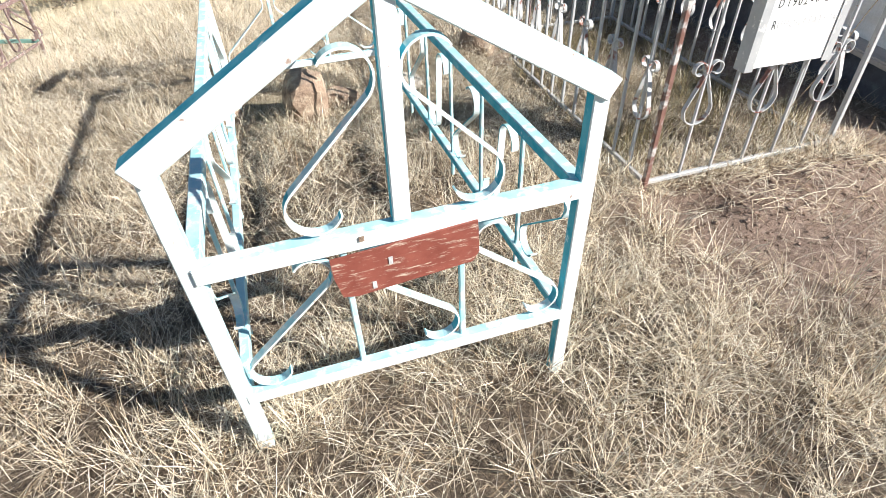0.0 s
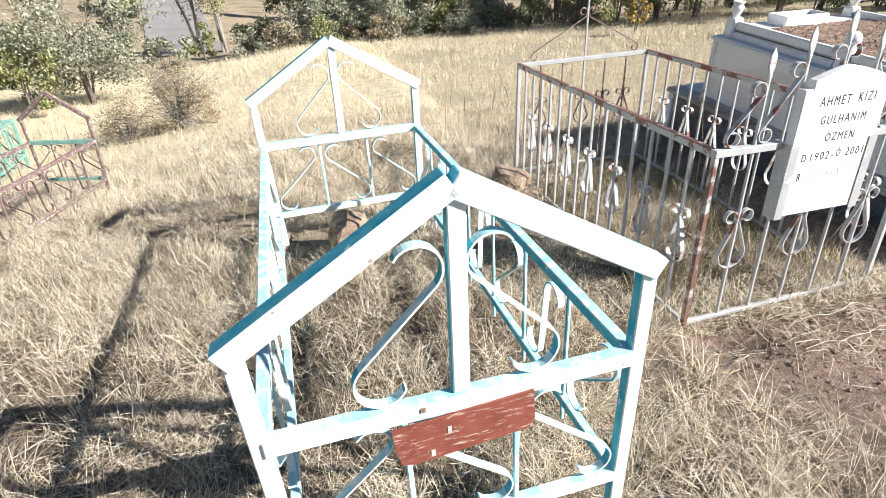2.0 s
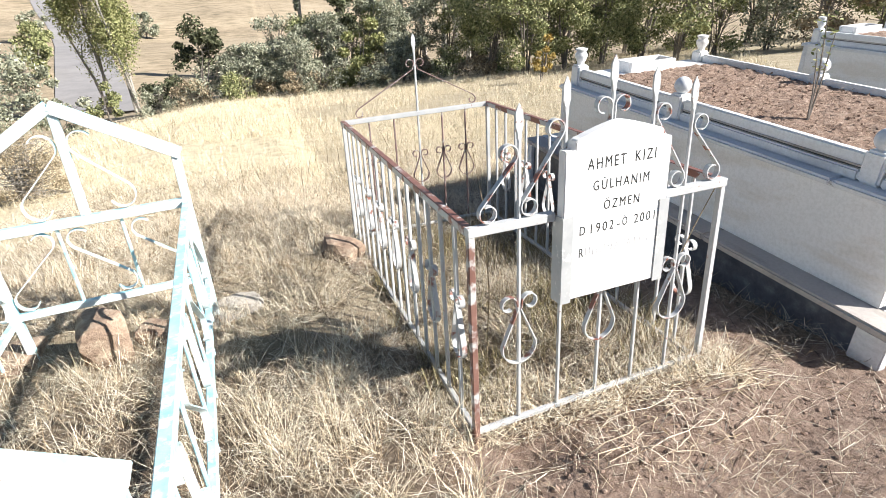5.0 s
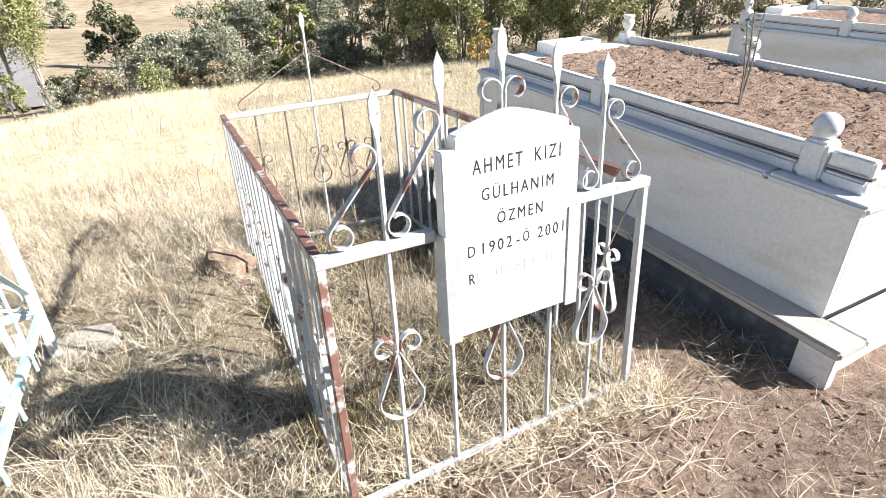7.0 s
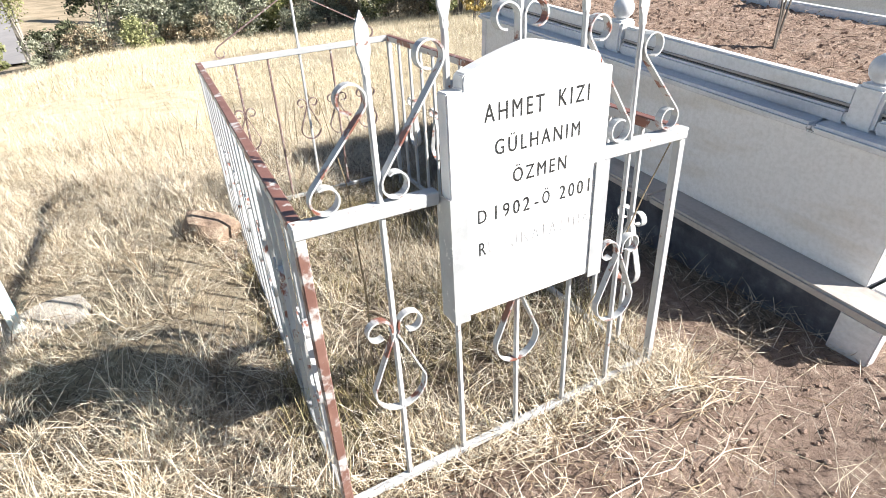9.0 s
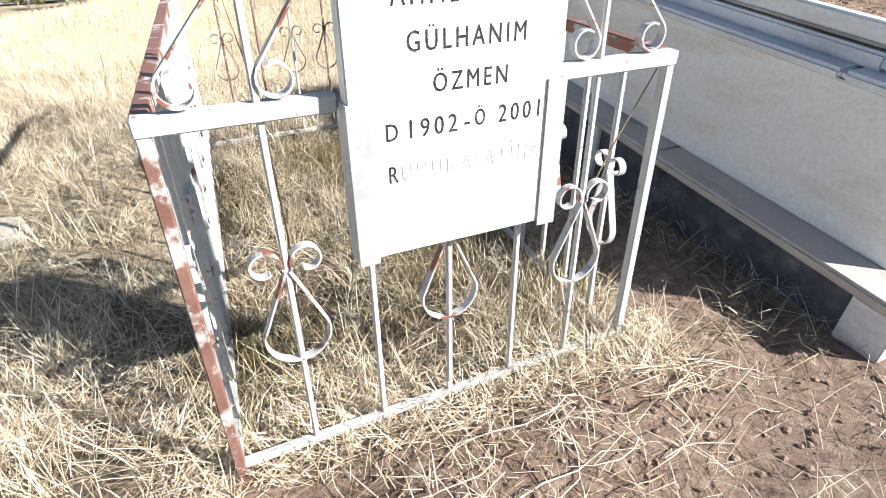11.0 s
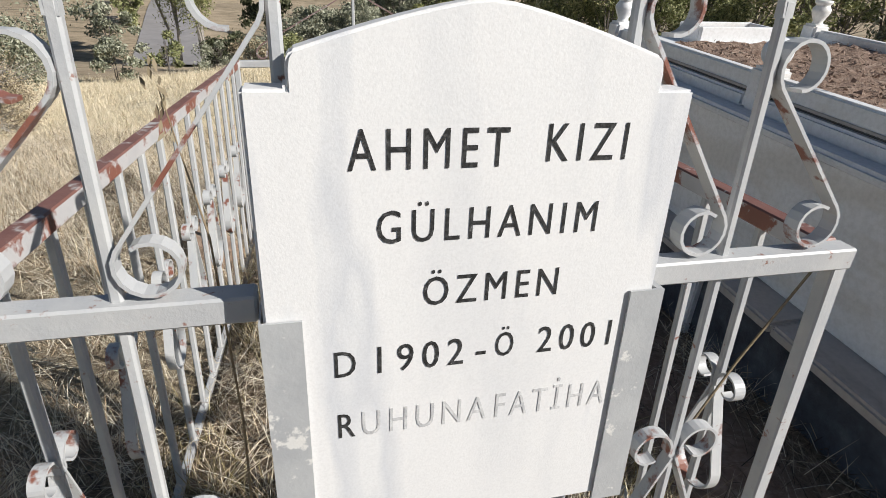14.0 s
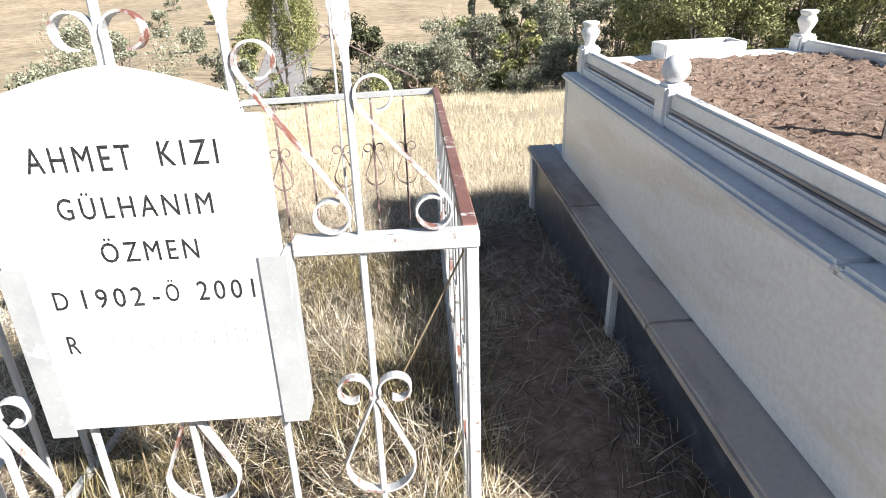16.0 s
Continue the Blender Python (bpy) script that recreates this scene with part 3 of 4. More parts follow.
far_green = gabled_fence("green_grave_fence", pose(-4.6, 6.9, -1.0, -4, 0, 6), GREEN_OLD, GREEN_OLD,
                         "faded green flat-topped metal grave fence in tall dry grass", plaque=False, gabled=False, drop_back=0.0, length=1.3)

# ---- silver railing round the grave ----
FL, FR = Vector((1.472, 2.092, 0.747)), Vector((2.626, 2.206, 0.725))
BL, BR = Vector((1.365, 4.455, 0.632)), Vector((2.472, 4.48, 0.652))
LEANING = Vector((0.012, 0.05, 1.0)).normalized()


def panel_frame(a, b):
    u = (b - a).normalized()
    n = LEANING.cross(u).normalized()
    return lambda p, q, r: a + u * p + n * q + LEANING * r


railing = empty("spear_railing", Matrix.Identity(4))
tagged(railing, "silver-painted wrought iron grave railing with rust patches and spear tips", "grave fence")
OUT = 0.87


def rod(name, f, p, r0, r1, mat, w=0.016, q=0.0, parent=railing):
    a, b = f(p, q, r0), f(p, q, r1)
    return beam_part(name, a, b, w, w, mat, parent, f(0, 1, 0) - f(0, 0, 0))


def curls(name, f, pts, parent=railing, mat=SILVER_SCROLL, depth=0.02, thick=0.0045):
    return ribbon_part(name, pts, depth, thick, f, mat, parent)


def spear(f, p, r0, tip):
    rod("spear_bar", f, p, r0, tip - 0.1, SILVER, 0.014)
    bm = bmesh.new()
    rows = []
    for k, w, t in ((0.12, 0.007, 0.007), (0.1, 0.0075, 0.006), (0.075, 0.015, 0.004), (0.03, 0.014, 0.004), (0.0, 0.001, 0.001)):
        rows.append([bm.verts.new(f(p + s * w, j * t, tip - k)) for s, j in ((-1, -1), (1, -1), (1, 1), (-1, 1))])
    for r0_, r1_ in zip(rows, rows[1:]):
        for k in range(4):
            bm.faces.new((r0_[k], r0_[(k + 1) % 4], r1_[(k + 1) % 4], r1_[k]))
    bm.faces.new(rows[0][::-1])
    part("spear_tip", bm, SILVER, railing, "pointed silver-painted spear tip")


def pendant(f, p, top, bottom, half, r, mat=SILVER_SCROLL, depth=0.022):
    for pts in pear(p, top, bottom, half, r):
        curls("scroll", f, pts, mat=mat, depth=depth)


front = panel_frame(FL, FR)
W = (FR - FL).length
for p, mat in ((0.0, POST_RUST), (W, SILVER)):
    rod("corner_post", front, p, -0.98, -0.015, mat, 0.026)
for p0, p1 in ((-0.015, 0.338), (0.83, W + 0.015)):
    beam_part("top_rail", front(p0, 0, 0), front(p1, 0, 0), 0.034, 0.034, SILVER, railing, Vector((0, 1, 0)))
beam_part("bottom_rail", front(0, 0, -OUT), front(W, 0, -OUT + 0.02), 0.022, 0.022, SILVER, railing)
FRONT_BARS = ((0.195, 0.42), (0.38, 0.49), (0.575, 0.545), (0.765, 0.49), (0.955, 0.44))
for p, tip in FRONT_BARS:
    spear(front, p, -OUT, tip)
for p in (0.195, 0.575, 0.955):
    pendant(front, p, -0.325, -0.59, 0.074, 0.038)
R_C = 0.036
for p, top, foot in ((0.195, 0.255, 0.07), (0.38, 0.32, 0.235)):
    curls("scroll", front, s_curve((p - R_C - 0.008, top), R_C, (foot, 0.056), R_C, False, 310, 340), depth=0.024)
for p, top, foot in ((0.765, 0.325, 0.905), (0.955, 0.265, 1.09)):
    curls("scroll", front, s_curve((p + R_C + 0.008, top), R_C, (foot, 0.056), R_C, True, 310, 340), depth=0.024)
for s in (-1, 1):
    pts = arc((0.575 + s * 0.042, 0.375), 0.024, -90 if s > 0 else 270, 200 if s > 0 else -20, 18, 0.037)
    pts += [(0.575 + s * 0.006, 0.33), (0.575 + s * 0.05, 0.2)]
    curls("scroll", front, pts, depth=0.024)

for a, b, rusty in ((FL, BL, SILVER_RUSTY), (FR, BR, SILVER_RUSTY)):
    f = panel_frame(a, b)
    ln = (b - a).length
    beam_part("top_rail", f(0.02, 0, 0), f(ln + 0.01, 0, 0), 0.034, 0.032, rusty, railing, Vector((1, 0, 0)))
    beam_part("bottom_rail", f(0.02, 0, -OUT), f(ln, 0, -OUT), 0.022, 0.022, SILVER, railing, Vector((1, 0, 0)))
    bars = 15
    for i in range(1, bars):
        p = ln * i / bars
        rod("bar", f, p, -OUT, -0.012, SILVER, 0.016)
        if i % 2 == 1:
            pendant(f, p, -0.335, -0.6, 0.06, 0.03)
back = panel_frame(BL, BR)
WB = (BR - BL).length
for p in (0.0, WB):
    rod("corner_post", back, p, -0.95, -0.015, SILVER, 0.026)
beam_part("top_rail", back(-0.01, 0, 0), back(WB + 0.01, 0, 0), 0.032, 0.032, SILVER, railing)
beam_part("bottom_rail", back(0, 0, -OUT), back(WB, 0, -OUT), 0.022, 0.022, SILVER, railing)
for i in range(1, 6):
    p = WB * i / 6
    if i == 3:
        spear(back, p, -OUT, 0.55)
    else:
        rod("bar", back, p, -OUT, -0.012, BROWN_RUST, 0.012)
    if i in (1, 3, 4, 5):
        pendant(back, p, -0.3, -0.52, 0.06, 0.03, BROWN_RUST)
for s in (-1, 1):
    mid = WB / 2
    pts = arc((mid + s * 0.04, 0.35), 0.02, -90 if s > 0 else 270, 180 if s > 0 else 0, 16, 0.033)
    pts += [(mid + s * 0.02, 0.31), (mid + s * (WB / 2 - 0.12), 0.085)]
    pts += arc((mid + s * (WB / 2 - 0.125), 0.048), 0.03, 60 if s > 0 else 120, -210 if s > 0 else 390, 14, 0.02)
    curls("scroll", back, pts, mat=BROWN_RUST, depth=0.014, thick=0.006)
# a loose wire across the corner
bm = bmesh.new()
f = panel_frame(FR, BR)
tube(bm, [f(0.02, 0.01, -0.03), f(0.03, 0.09, -0.2), front(W - 0.2, 0.03, -0.42), front(W - 0.34, 0.03, -0.62)], [0.0022] * 4, 5)
part("wire", bm, WIRE, railing, "thin rusty binding wire")

# ---- headstone ----
headstone = empty("headstone", Matrix.Identity(4))
tagged(headstone, "white marble headstone with black engraved lettering held in railing", "headstone")
S0, S1, SBOT, SSH = 0.346, 0.814, -0.334, 0.246
FACE, BACK_N = -0.056, -0.012


def slab_outline():
    """Stepped shoulders under a low curved gable."""
    notch, mid = 0.041, (S0 + S1) / 2
    half = []
    x0, y0 = S1 - notch - 0.006, SSH + 0.034
    half += [(S1, SBOT), (S1, SSH), (S1 - notch, SSH), (S1 - notch, SSH + 0.018), (S1 - notch - 0.002, SSH + 0.028), (x0, y0)]
    for k in range(1, 9):
        t = k / 9
        half.append((x0 + (mid - x0) * t, y0 + (SSH + 0.083 - y0) * (1 - (1 - t) ** 1.3)))
    return half + [(mid, SSH + 0.082)] + [(2 * mid - x, y) for x, y in half[::-1]]


bm = bmesh.new()
fr = [bm.verts.new(front(u, FACE, v)) for u, v in slab_outline()]
bk = [bm.verts.new(front(u, BACK_N, v)) for u, v in slab_outline()]
bm.faces.new(fr)
bm.faces.new(bk[::-1])
for i in range(len(fr)):
    bm.faces.new((fr[i], bk[i], bk[(i + 1) % len(fr)], fr[(i + 1) % len(fr)]))
bmesh.ops.recalc_face_normals(bm, faces=bm.faces)
bmesh.ops.bevel(bm, geom=[e for e in bm.edges if len(e.link_faces) == 2 and e.calc_face_angle(0) > 0.6], offset=0.003, segments=2, affect="EDGES")
part("slab", bm, STONE, headstone)


def glyph_mesh(text):
    cu = bpy.data.curves.new("letter", "FONT")
    cu.body, cu.resolution_u, cu.space_character = text, 3, 1.34
    ob = bpy.data.objects.new("letter", cu)
    scene.collection.objects.link(ob)
    me = bpy.data.meshes.new_from_object(ob.evaluated_get(bpy.context.evaluated_depsgraph_get()))
    bpy.data.objects.remove(ob)
    xs = [v.co.x for v in me.vertices]
    return me, min(xs), max(xs)


def lettering(text, u0, u1, v0, v1, mats):
    """Engraved letters, each a part, fitted between u0 and u1."""
    ends = [glyph_mesh(text[:i + 1])[2] if c != " " else None for i, c in enumerate(text)]
    first, last = glyph_mesh(text[0])[1], ends[-1]
    k = (u1 - u0) / (last - first)
    for i, c in enumerate(text):
        if c == " ":
            continue
        me, lo, hi = glyph_mesh(c)
        shift = ends[i] - hi
        for v in me.vertices:
            u = u0 + (v.co.x + shift - first) * k
            v.co = front(u, FACE - 0.0009, v0 + v.co.y / 0.73 * (v1 - v0))
        me.materials.clear()
        me.materials.append(mats[min(i, len(mats) - 1)])
        ob = new("letter", me)
        ob.parent = headstone
        tagged(ob, ("black engraved letter " if me.materials[0] is INK else "unpainted engraved letter ") + c)


lettering("AHMET", 0.44, 0.606, 0.168, 0.212, [INK])
lettering("KIZI", 0.649, 0.742, 0.172, 0.215, [INK])
lettering("G\u00dcLHANIM", 0.468, 0.719, 0.088, 0.127, [INK])
lettering("\u00d6ZMEN", 0.519, 0.681, 0.009, 0.047, [INK])
lettering("D", 0.418, 0.442, -0.076, -0.039, [INK])
lettering("1902", 0.467, 0.57, -0.076, -0.037, [INK])
lettering("-", 0.586, 0.598, -0.075, -0.036, [INK])
lettering("\u00d6", 0.61, 0.633, -0.071, -0.035, [INK])
lettering("2001", 0.665, 0.764, -0.072, -0.033, [INK])
lettering("RUHUNA", 0.419, 0.605, -0.165, -0.127, [INK, SHADED_CUT_AND_CHIP])
lettering("FAT\u0130HA", 0.617, 0.771, -0.166, -0.126, [SHADED_CUT_AND_CHIP])

for s, u in ((-1, S0), (1, S1)):
    bm = bmesh.new()
    lo, hi = (u - 0.005, u + 0.04) if s < 0 else (u - 0.034, u + 0.013)
    for a0, a1, b0, b1 in ((lo, hi, FACE - 0.005, FACE - 0.0015), ((lo if s < 0 else u + 0.004), (u - 0.003 if s < 0 else hi), FACE - 0.0015, 0.006)):
        vs = [bm.verts.new(front(x, y, z)) for x in (a0, a1) for y in (b0, b1) for z in (SBOT - 0.01, 0.005)]
        for q in ((0, 1, 3, 2), (4, 6, 7, 5), (0, 4, 5, 1), (2, 3, 7, 6), (0, 2, 6, 4), (1, 5, 7, 3)):
            bm.faces.new([vs[i] for i in q])
    bmesh.ops.recalc_face_normals(bm, faces=bm.faces)
    part("clamp", bm, CLAMP, railing, "folded silver-painted angle clamp")

# ---- marble family tomb ----
TOMB_L, TOMB_W = 2.42, 1.5
Y0 = -0.42
GROUND_Z = -0.95


def block(name, lo, hi, mat, parent, bevel=0.006, label=""):
    bm = bmesh.new()
    box(bm, lo, hi, bevel)
    return part(name, bm, mat, parent, label, False)


def corner_post(tomb, x, y, kind):
    base = block("post", (x - 0.052, y - 0.052, 0.0), (x + 0.052, y + 0.052, 0.16), MARBLE, tomb, 0.012)
    bm = bmesh.new()
    if kind == "urn":
        prof = [(0.036, 0.152), (0.03, 0.165), (0.027, 0.175), (0.04, 0.2), (0.05, 0.225), (0.05, 0.24), (0.038, 0.256), (0.036, 0.262), (0.046, 0.272), (0.047, 0.285), (0.038, 0.288), (0.03, 0.276)]
    else:
        prof = [(0.034, 0.152), (0.026, 0.164)] + [(0.054 * math.sin(a), 0.212 - 0.054 * math.cos(a)) for a in np.linspace(0.45, 3.05, 12)]
    lathe(bm, prof, (x, y, 0))
    part("urn_finial" if kind == "urn" else "ball_finial", bm, MARBLE_GREY if kind == "ball" else MARBLE, base, "carved marble " + ("urn" if kind == "urn" else "ball"), True)


def tomb(m):
    root = empty("marble_tomb", m)
    tagged(root, "white marble family tomb with low balustrade and soil bed", "tomb")
    wall0, wall1 = 0.018, TOMB_W - 0.035
    # plinth and ledge
    for lo, hi in (((-0.1, Y0 - 0.04, GROUND_Z), (-0.06, 0.95, -0.565)), ((-0.1, 0.955, GROUND_Z), (-0.06, TOMB_L + 0.2, -0.565))):
        block("plinth_panel", lo, hi, GRANITE, root, 0.003, "dark grey granite panel")
    block("plinth_panel", (-0.1, TOMB_L + 0.2, GROUND_Z), (TOMB_W, TOMB_L + 0.24, -0.565), GRANITE, root, 0.003, "dark grey granite panel")
    block("plinth_panel", (-0.02, Y0 - 0.08, GROUND_Z), (TOMB_W, Y0 - 0.04, -0.565), MARBLE, root, 0.003)
    block("plinth_core", (-0.055, Y0 - 0.03, GROUND_Z), (TOMB_W, TOMB_L + 0.19, -0.57), GRANITE, root, 0.0)
    for y0, y1 in ((Y0 - 0.13, Y0 + 0.02), (0.93, 0.985), (TOMB_L + 0.17, TOMB_L + 0.25)):
        block("pilaster", (-0.125, y0, GROUND_Z), (-0.07, y1, -0.563), MARBLE_GREY, root, 0.006)
    for y0, y1 in ((Y0 - 0.15, 0.55), (0.553, 1.6), (1.603, TOMB_L + 0.28)):
        block("ledge_slab", (-0.14, y0, -0.562), (0.034, y1, -0.52), LEDGE, root, 0.01, "stained grey marble ledge")
    block("ledge_slab", (0.033, TOMB_L - 0.02, -0.562), (TOMB_W, TOMB_L + 0.28, -0.52), MARBLE_GREY, root, 0.01)
    block("ledge_slab", (0.033, Y0 - 0.15, -0.562), (TOMB_W, Y0 + 0.02, -0.52), MARBLE_GREY, root, 0.01)
    # walls
    for y0, y1 in ((Y0 + 0.03, TOMB_L - 0.09),):
        block("side_panel", (wall0, y0, -0.52), (wall0 + 0.03, y1, -0.035), MARBLE, root, 0.004)
    block("side_panel", (wall0, TOMB_L - 0.088, -0.52), (wall0 + 0.03, TOMB_L - 0.03, -0.035), MARBLE_GREY, root, 0.004)
    block("side_panel", (wall1 - 0.03, Y0 + 0.03, -0.52), (wall1, TOMB_L - 0.03, -0.035), MARBLE, root, 0.004)
    block("end_panel", (wall0 + 0.032, Y0 + 0.03, -0.52), (wall1 - 0.032, Y0 + 0.06, -0.035), MARBLE, root, 0.004)
    block("end_panel", (wall0 + 0.032, TOMB_L - 0.06, -0.52), (wall1 - 0.032, TOMB_L - 0.03, -0.035), MARBLE, root, 0.004)
    # cornice
    for y0, y1 in ((Y0, -0.002), (0.002, TOMB_L)):
        block("cornice", (0, y0, -0.036), (0.25, y1, 0), MARBLE_GREY, root, 0.012)
    for y0, y1 in ((Y0, -0.002), (0.002, TOMB_L)):
        block("cornice", (TOMB_W - 0.25, y0, -0.036), (TOMB_W, y1, 0), MARBLE_GREY, root, 0.012)
    block("cornice", (0.252, TOMB_L - 0.3, -0.036), (TOMB_W - 0.252, TOMB_L, 0), MARBLE_GREY, root, 0.012)
    block("cornice", (0.252, Y0, -0.036), (TOMB_W - 0.252, Y0 + 0.25, 0), MARBLE_GREY, root, 0.012)
    # balustrade
    ys = (-0.12, 1.17, 2.31)
    for x, kinds in ((0.125, ("ball", "ball", "urn")), (1.375, ("ball", "ball", "urn"))):
        for y, k in zip(ys, kinds):
            corner_post(root, x, y, k)
        for a, b in ((Y0 + 0.02, ys[0]), (ys[0], ys[1]), (ys[1], ys[2])):
            a2, b2 = a + 0.054, b - 0.054
            sgn = -1 if x < 0.7 else 1
            block("balustrade_foot", (x - 0.045, a2, 0.0), (x + 0.03, b2, 0.055), MARBLE_GREY, root, 0.01)
            block("balustrade_rail", (x - 0.027, a2, 0.062), (x + 0.022, b2, 0.135), MARBLE, root, 0.008)
            block("balustrade_groove", (x - 0.018, a2, 0.054), (x + 0.014, b2, 0.064), GROOVE, root, 0.0, "dark joint between foot and rail")
            block("balustrade_moulding", (x - 0.034, a2, 0.066), (x - 0.0275, b2, 0.076), LEDGE, root, 0.002)
    # bed of soil
    n = 40
    bm = bmesh.new()
    grid = [[bm.verts.new((0.16 + 1.18 * i / n, Y0 + 0.12 + (TOMB_L - 0.32 - Y0 - 0.12) * j / (2 * n),
                           0.09 + 0.02 * noise.noise((i * 0.35, j * 0.35, 0)) + 0.014 * noise.noise((i * 0.9, j * 0.9, 4)))) for j in range(2 * n + 1)] for i in range(n + 1)]
    for i in range(n):
        for j in range(2 * n):
            bm.faces.new((grid[i][j], grid[i + 1][j], grid[i + 1][j + 1], grid[i][j + 1]))
    part("soil_bed", bm, TOMB_SOIL, root, "dry reddish brown soil", True)
    block("end_slab", (0.16, TOMB_L - 0.33, 0.0), (1.34, TOMB_L - 0.02, 0.075), MARBLE, root, 0.006)
    # small trough
    tx0, tx1, ty0, ty1 = 0.5, 0.95, TOMB_L - 0.28, TOMB_L - 0.07
    trough = block("trough", (tx0, ty0, 0.075), (tx1, ty0 + 0.025, 0.16), MARBLE, root, 0.004, "white marble planting trough")
    block("trough_side", (tx0, ty1 - 0.025, 0.075), (tx1, ty1, 0.16), MARBLE, trough, 0.004)
    block("trough_side", (tx0, ty0 + 0.026, 0.075), (tx0 + 0.025, ty1 - 0.026, 0.159), MARBLE, trough, 0.004)
    block("trough_side", (tx1 - 0.025, ty0 + 0.026, 0.075), (tx1, ty1 - 0.026, 0.159), MARBLE, trough, 0.004)
    block("trough_floor", (tx0 + 0.026, ty0 + 0.026, 0.075), (tx1 - 0.026, ty1 - 0.026, 0.11), TOMB_SOIL, trough, 0.0)
    return root


TOMB_POSE = pose(3.412, 2.347, 0.575, 2.6, 0, 4.6)
main_tomb = tomb(TOMB_POSE)
copy_thing(main_tomb, pose(7.25, 3.55, 0.55, 1.5, 0, 4.6))

# soil clods on the tomb
bm = bmesh.new()
for k in range(2200):
    p = TOMB_POSE @ Vector((random.uniform(0.17, 1.33), random.uniform(-0.28, 2.05), 0.1 + random.uniform(-0.01, 0.008)))
    r = 0.003 + 0.012 * random.random() ** 3
    vs = [bm.verts.new(p + Vector((random.gauss(0, 1), random.gauss(0, 1), random.gauss(0, 0.7))).normalized() * r) for _ in range(5)]
    for q in ((0, 1, 2), (0, 2, 3), (0, 3, 1), (4, 2, 1), (4, 3, 2), (4, 1, 3)):
        bm.faces.new([vs[i] for i in q])
tagged(part("soil_clods", bm, EARTH), "crumbly reddish soil clods on the tomb bed", "soil", kind="stuff")

# dry stalks strewn over the soil bed
bm = bmesh.new()
for k in range(190):
    p = TOMB_POSE @ Vector((random.uniform(0.2, 1.3), random.uniform(-0.25, 2.0), 0.106 + random.uniform(0, 0.01)))
    a, ln = random.uniform(0, 2 * math.pi), random.uniform(0.02, 0.07)
    q = p + Vector((math.cos(a) * ln, math.sin(a) * ln, random.uniform(-0.004, 0.012)))
    tube(bm, [p, (p + q) / 2 + Vector((0, 0, 0.004)), q], [0.0012, 0.0014, 0.0008], 4)
tagged(part("bed_straw", bm, STRAW_DARK), "short dry stalks strewn on the tomb soil", "dry stalks", kind="stuff")

# ---- rocks and pebbles ----


def rock(x, y, r, squash, seed, label, mat=ROCK, sink=0.35, name="rock"):
    bm = bmesh.new()
    bmesh.ops.create_icosphere(bm, subdivisions=3, radius=1)
    for v in bm.verts:
        d = v.co.copy()
        k = 1 + 0.35 * noise.noise(d * 1.1 + Vector((seed, 0, 0))) + 0.12 * noise.noise(d * 3.3 + Vector((0, seed, 0)))
        v.co = Vector((d.x * squash[0], d.y * squash[1], d.z * squash[2])) * r * k
        for ax in (0, 1, 2):
            lim = r * squash[ax] * 0.8
            v.co[ax] = max(-lim, min(lim, v.co[ax]))
    ob = part(name, bm, mat, None, "", False)
    ob.matrix_world = pose(x, y, float(height(x, y)) + r * squash[2] * (0.8 - sink), 6 * math.sin(seed), 8 * math.cos(seed), seed * 40)
    return tagged(ob, label, "rock")


rock(1.2, 4.1, 0.16, (1.15, 0.8, 0.75), 3.4, "angular brown rock lying in dry grass beside railing")
rock(1.32, 3.86, 0.1, (1.4, 1.0, 0.4), 8.3, "low flat brown stone beside the railing foot")
rock(-0.12, 3.22, 0.2, (0.68, 0.7, 1.05), 2.7, "rounded brown stone standing inside the grave fence", sink=0.25)
rock(0.1, 3.36, 0.13, (1.0, 0.7, 0.6), 4.1, "pale brown stone beside the taller grave stone")
rock(0.45, 3.5, 0.2, (1.3, 0.8, 0.13), 5.2, "flat pale stone under the fence foot", PALE_ROCK, 0.5, "flat_stone")
rock(-0.62, 3.42, 0.16, (1.1, 0.9, 0.25), 6.6, "flat stone under the fence foot", ROCK, 0.3, "flat_stone")
bm = bmesh.new()
for k in range(4200):
    x, y = random.uniform(1.1, 4.0), random.uniform(0.2, 2.1)
    if random.random() > float(soil_mask(x, y)) or in_tomb(np.array(x), np.array(y)):
        continue
    r = 0.003 + 0.012 * random.random() ** 4
    p = Vector((x, y, float(height(x, y)) + r * 0.3))
    vs = [bm.verts.new(p + Vector((random.gauss(0, 1), random.gauss(0, 1), random.gauss(0, 0.7))).normalized() * r) for _ in range(5)]
    for q in ((0, 1, 2), (0, 2, 3), (0, 3, 1), (4, 2, 1), (4, 3, 2), (4, 1, 3)):
        bm.faces.new([vs[i] for i in q])
tagged(part("pebbles", bm, EARTH), "small clods and pebbles on bare soil", "pebbles", kind="stuff")

bm = bmesh.new()
for k in range(110):
    x, y = random.gauss(2.3, 0.4), random.gauss(1.9, 0.12)
    a, ln = random.uniform(0, 2 * math.pi), random.uniform(0.1, 0.38)
    pts = []
    for i in range(5):
        px, py = x + math.cos(a) * ln * i / 4, y + math.sin(a) * ln * i / 4 * 0.6
        a += random.gauss(0, 0.25)
        pts.append((px, py, float(height(px, py)) + 0.012 + 0.03 * math.sin(i / 4 * math.pi) * random.random()))
    r = random.uniform(0.0009, 0.002)
    tube(bm, pts, [r, r, r * 0.9, r * 0.7, r * 0.4], 5)
tagged(part("dead_stalks", bm, STRAW), "tangled pale dead stalks and roots on the soil", "dry stalks", kind="stuff")
bm = bmesh.new()
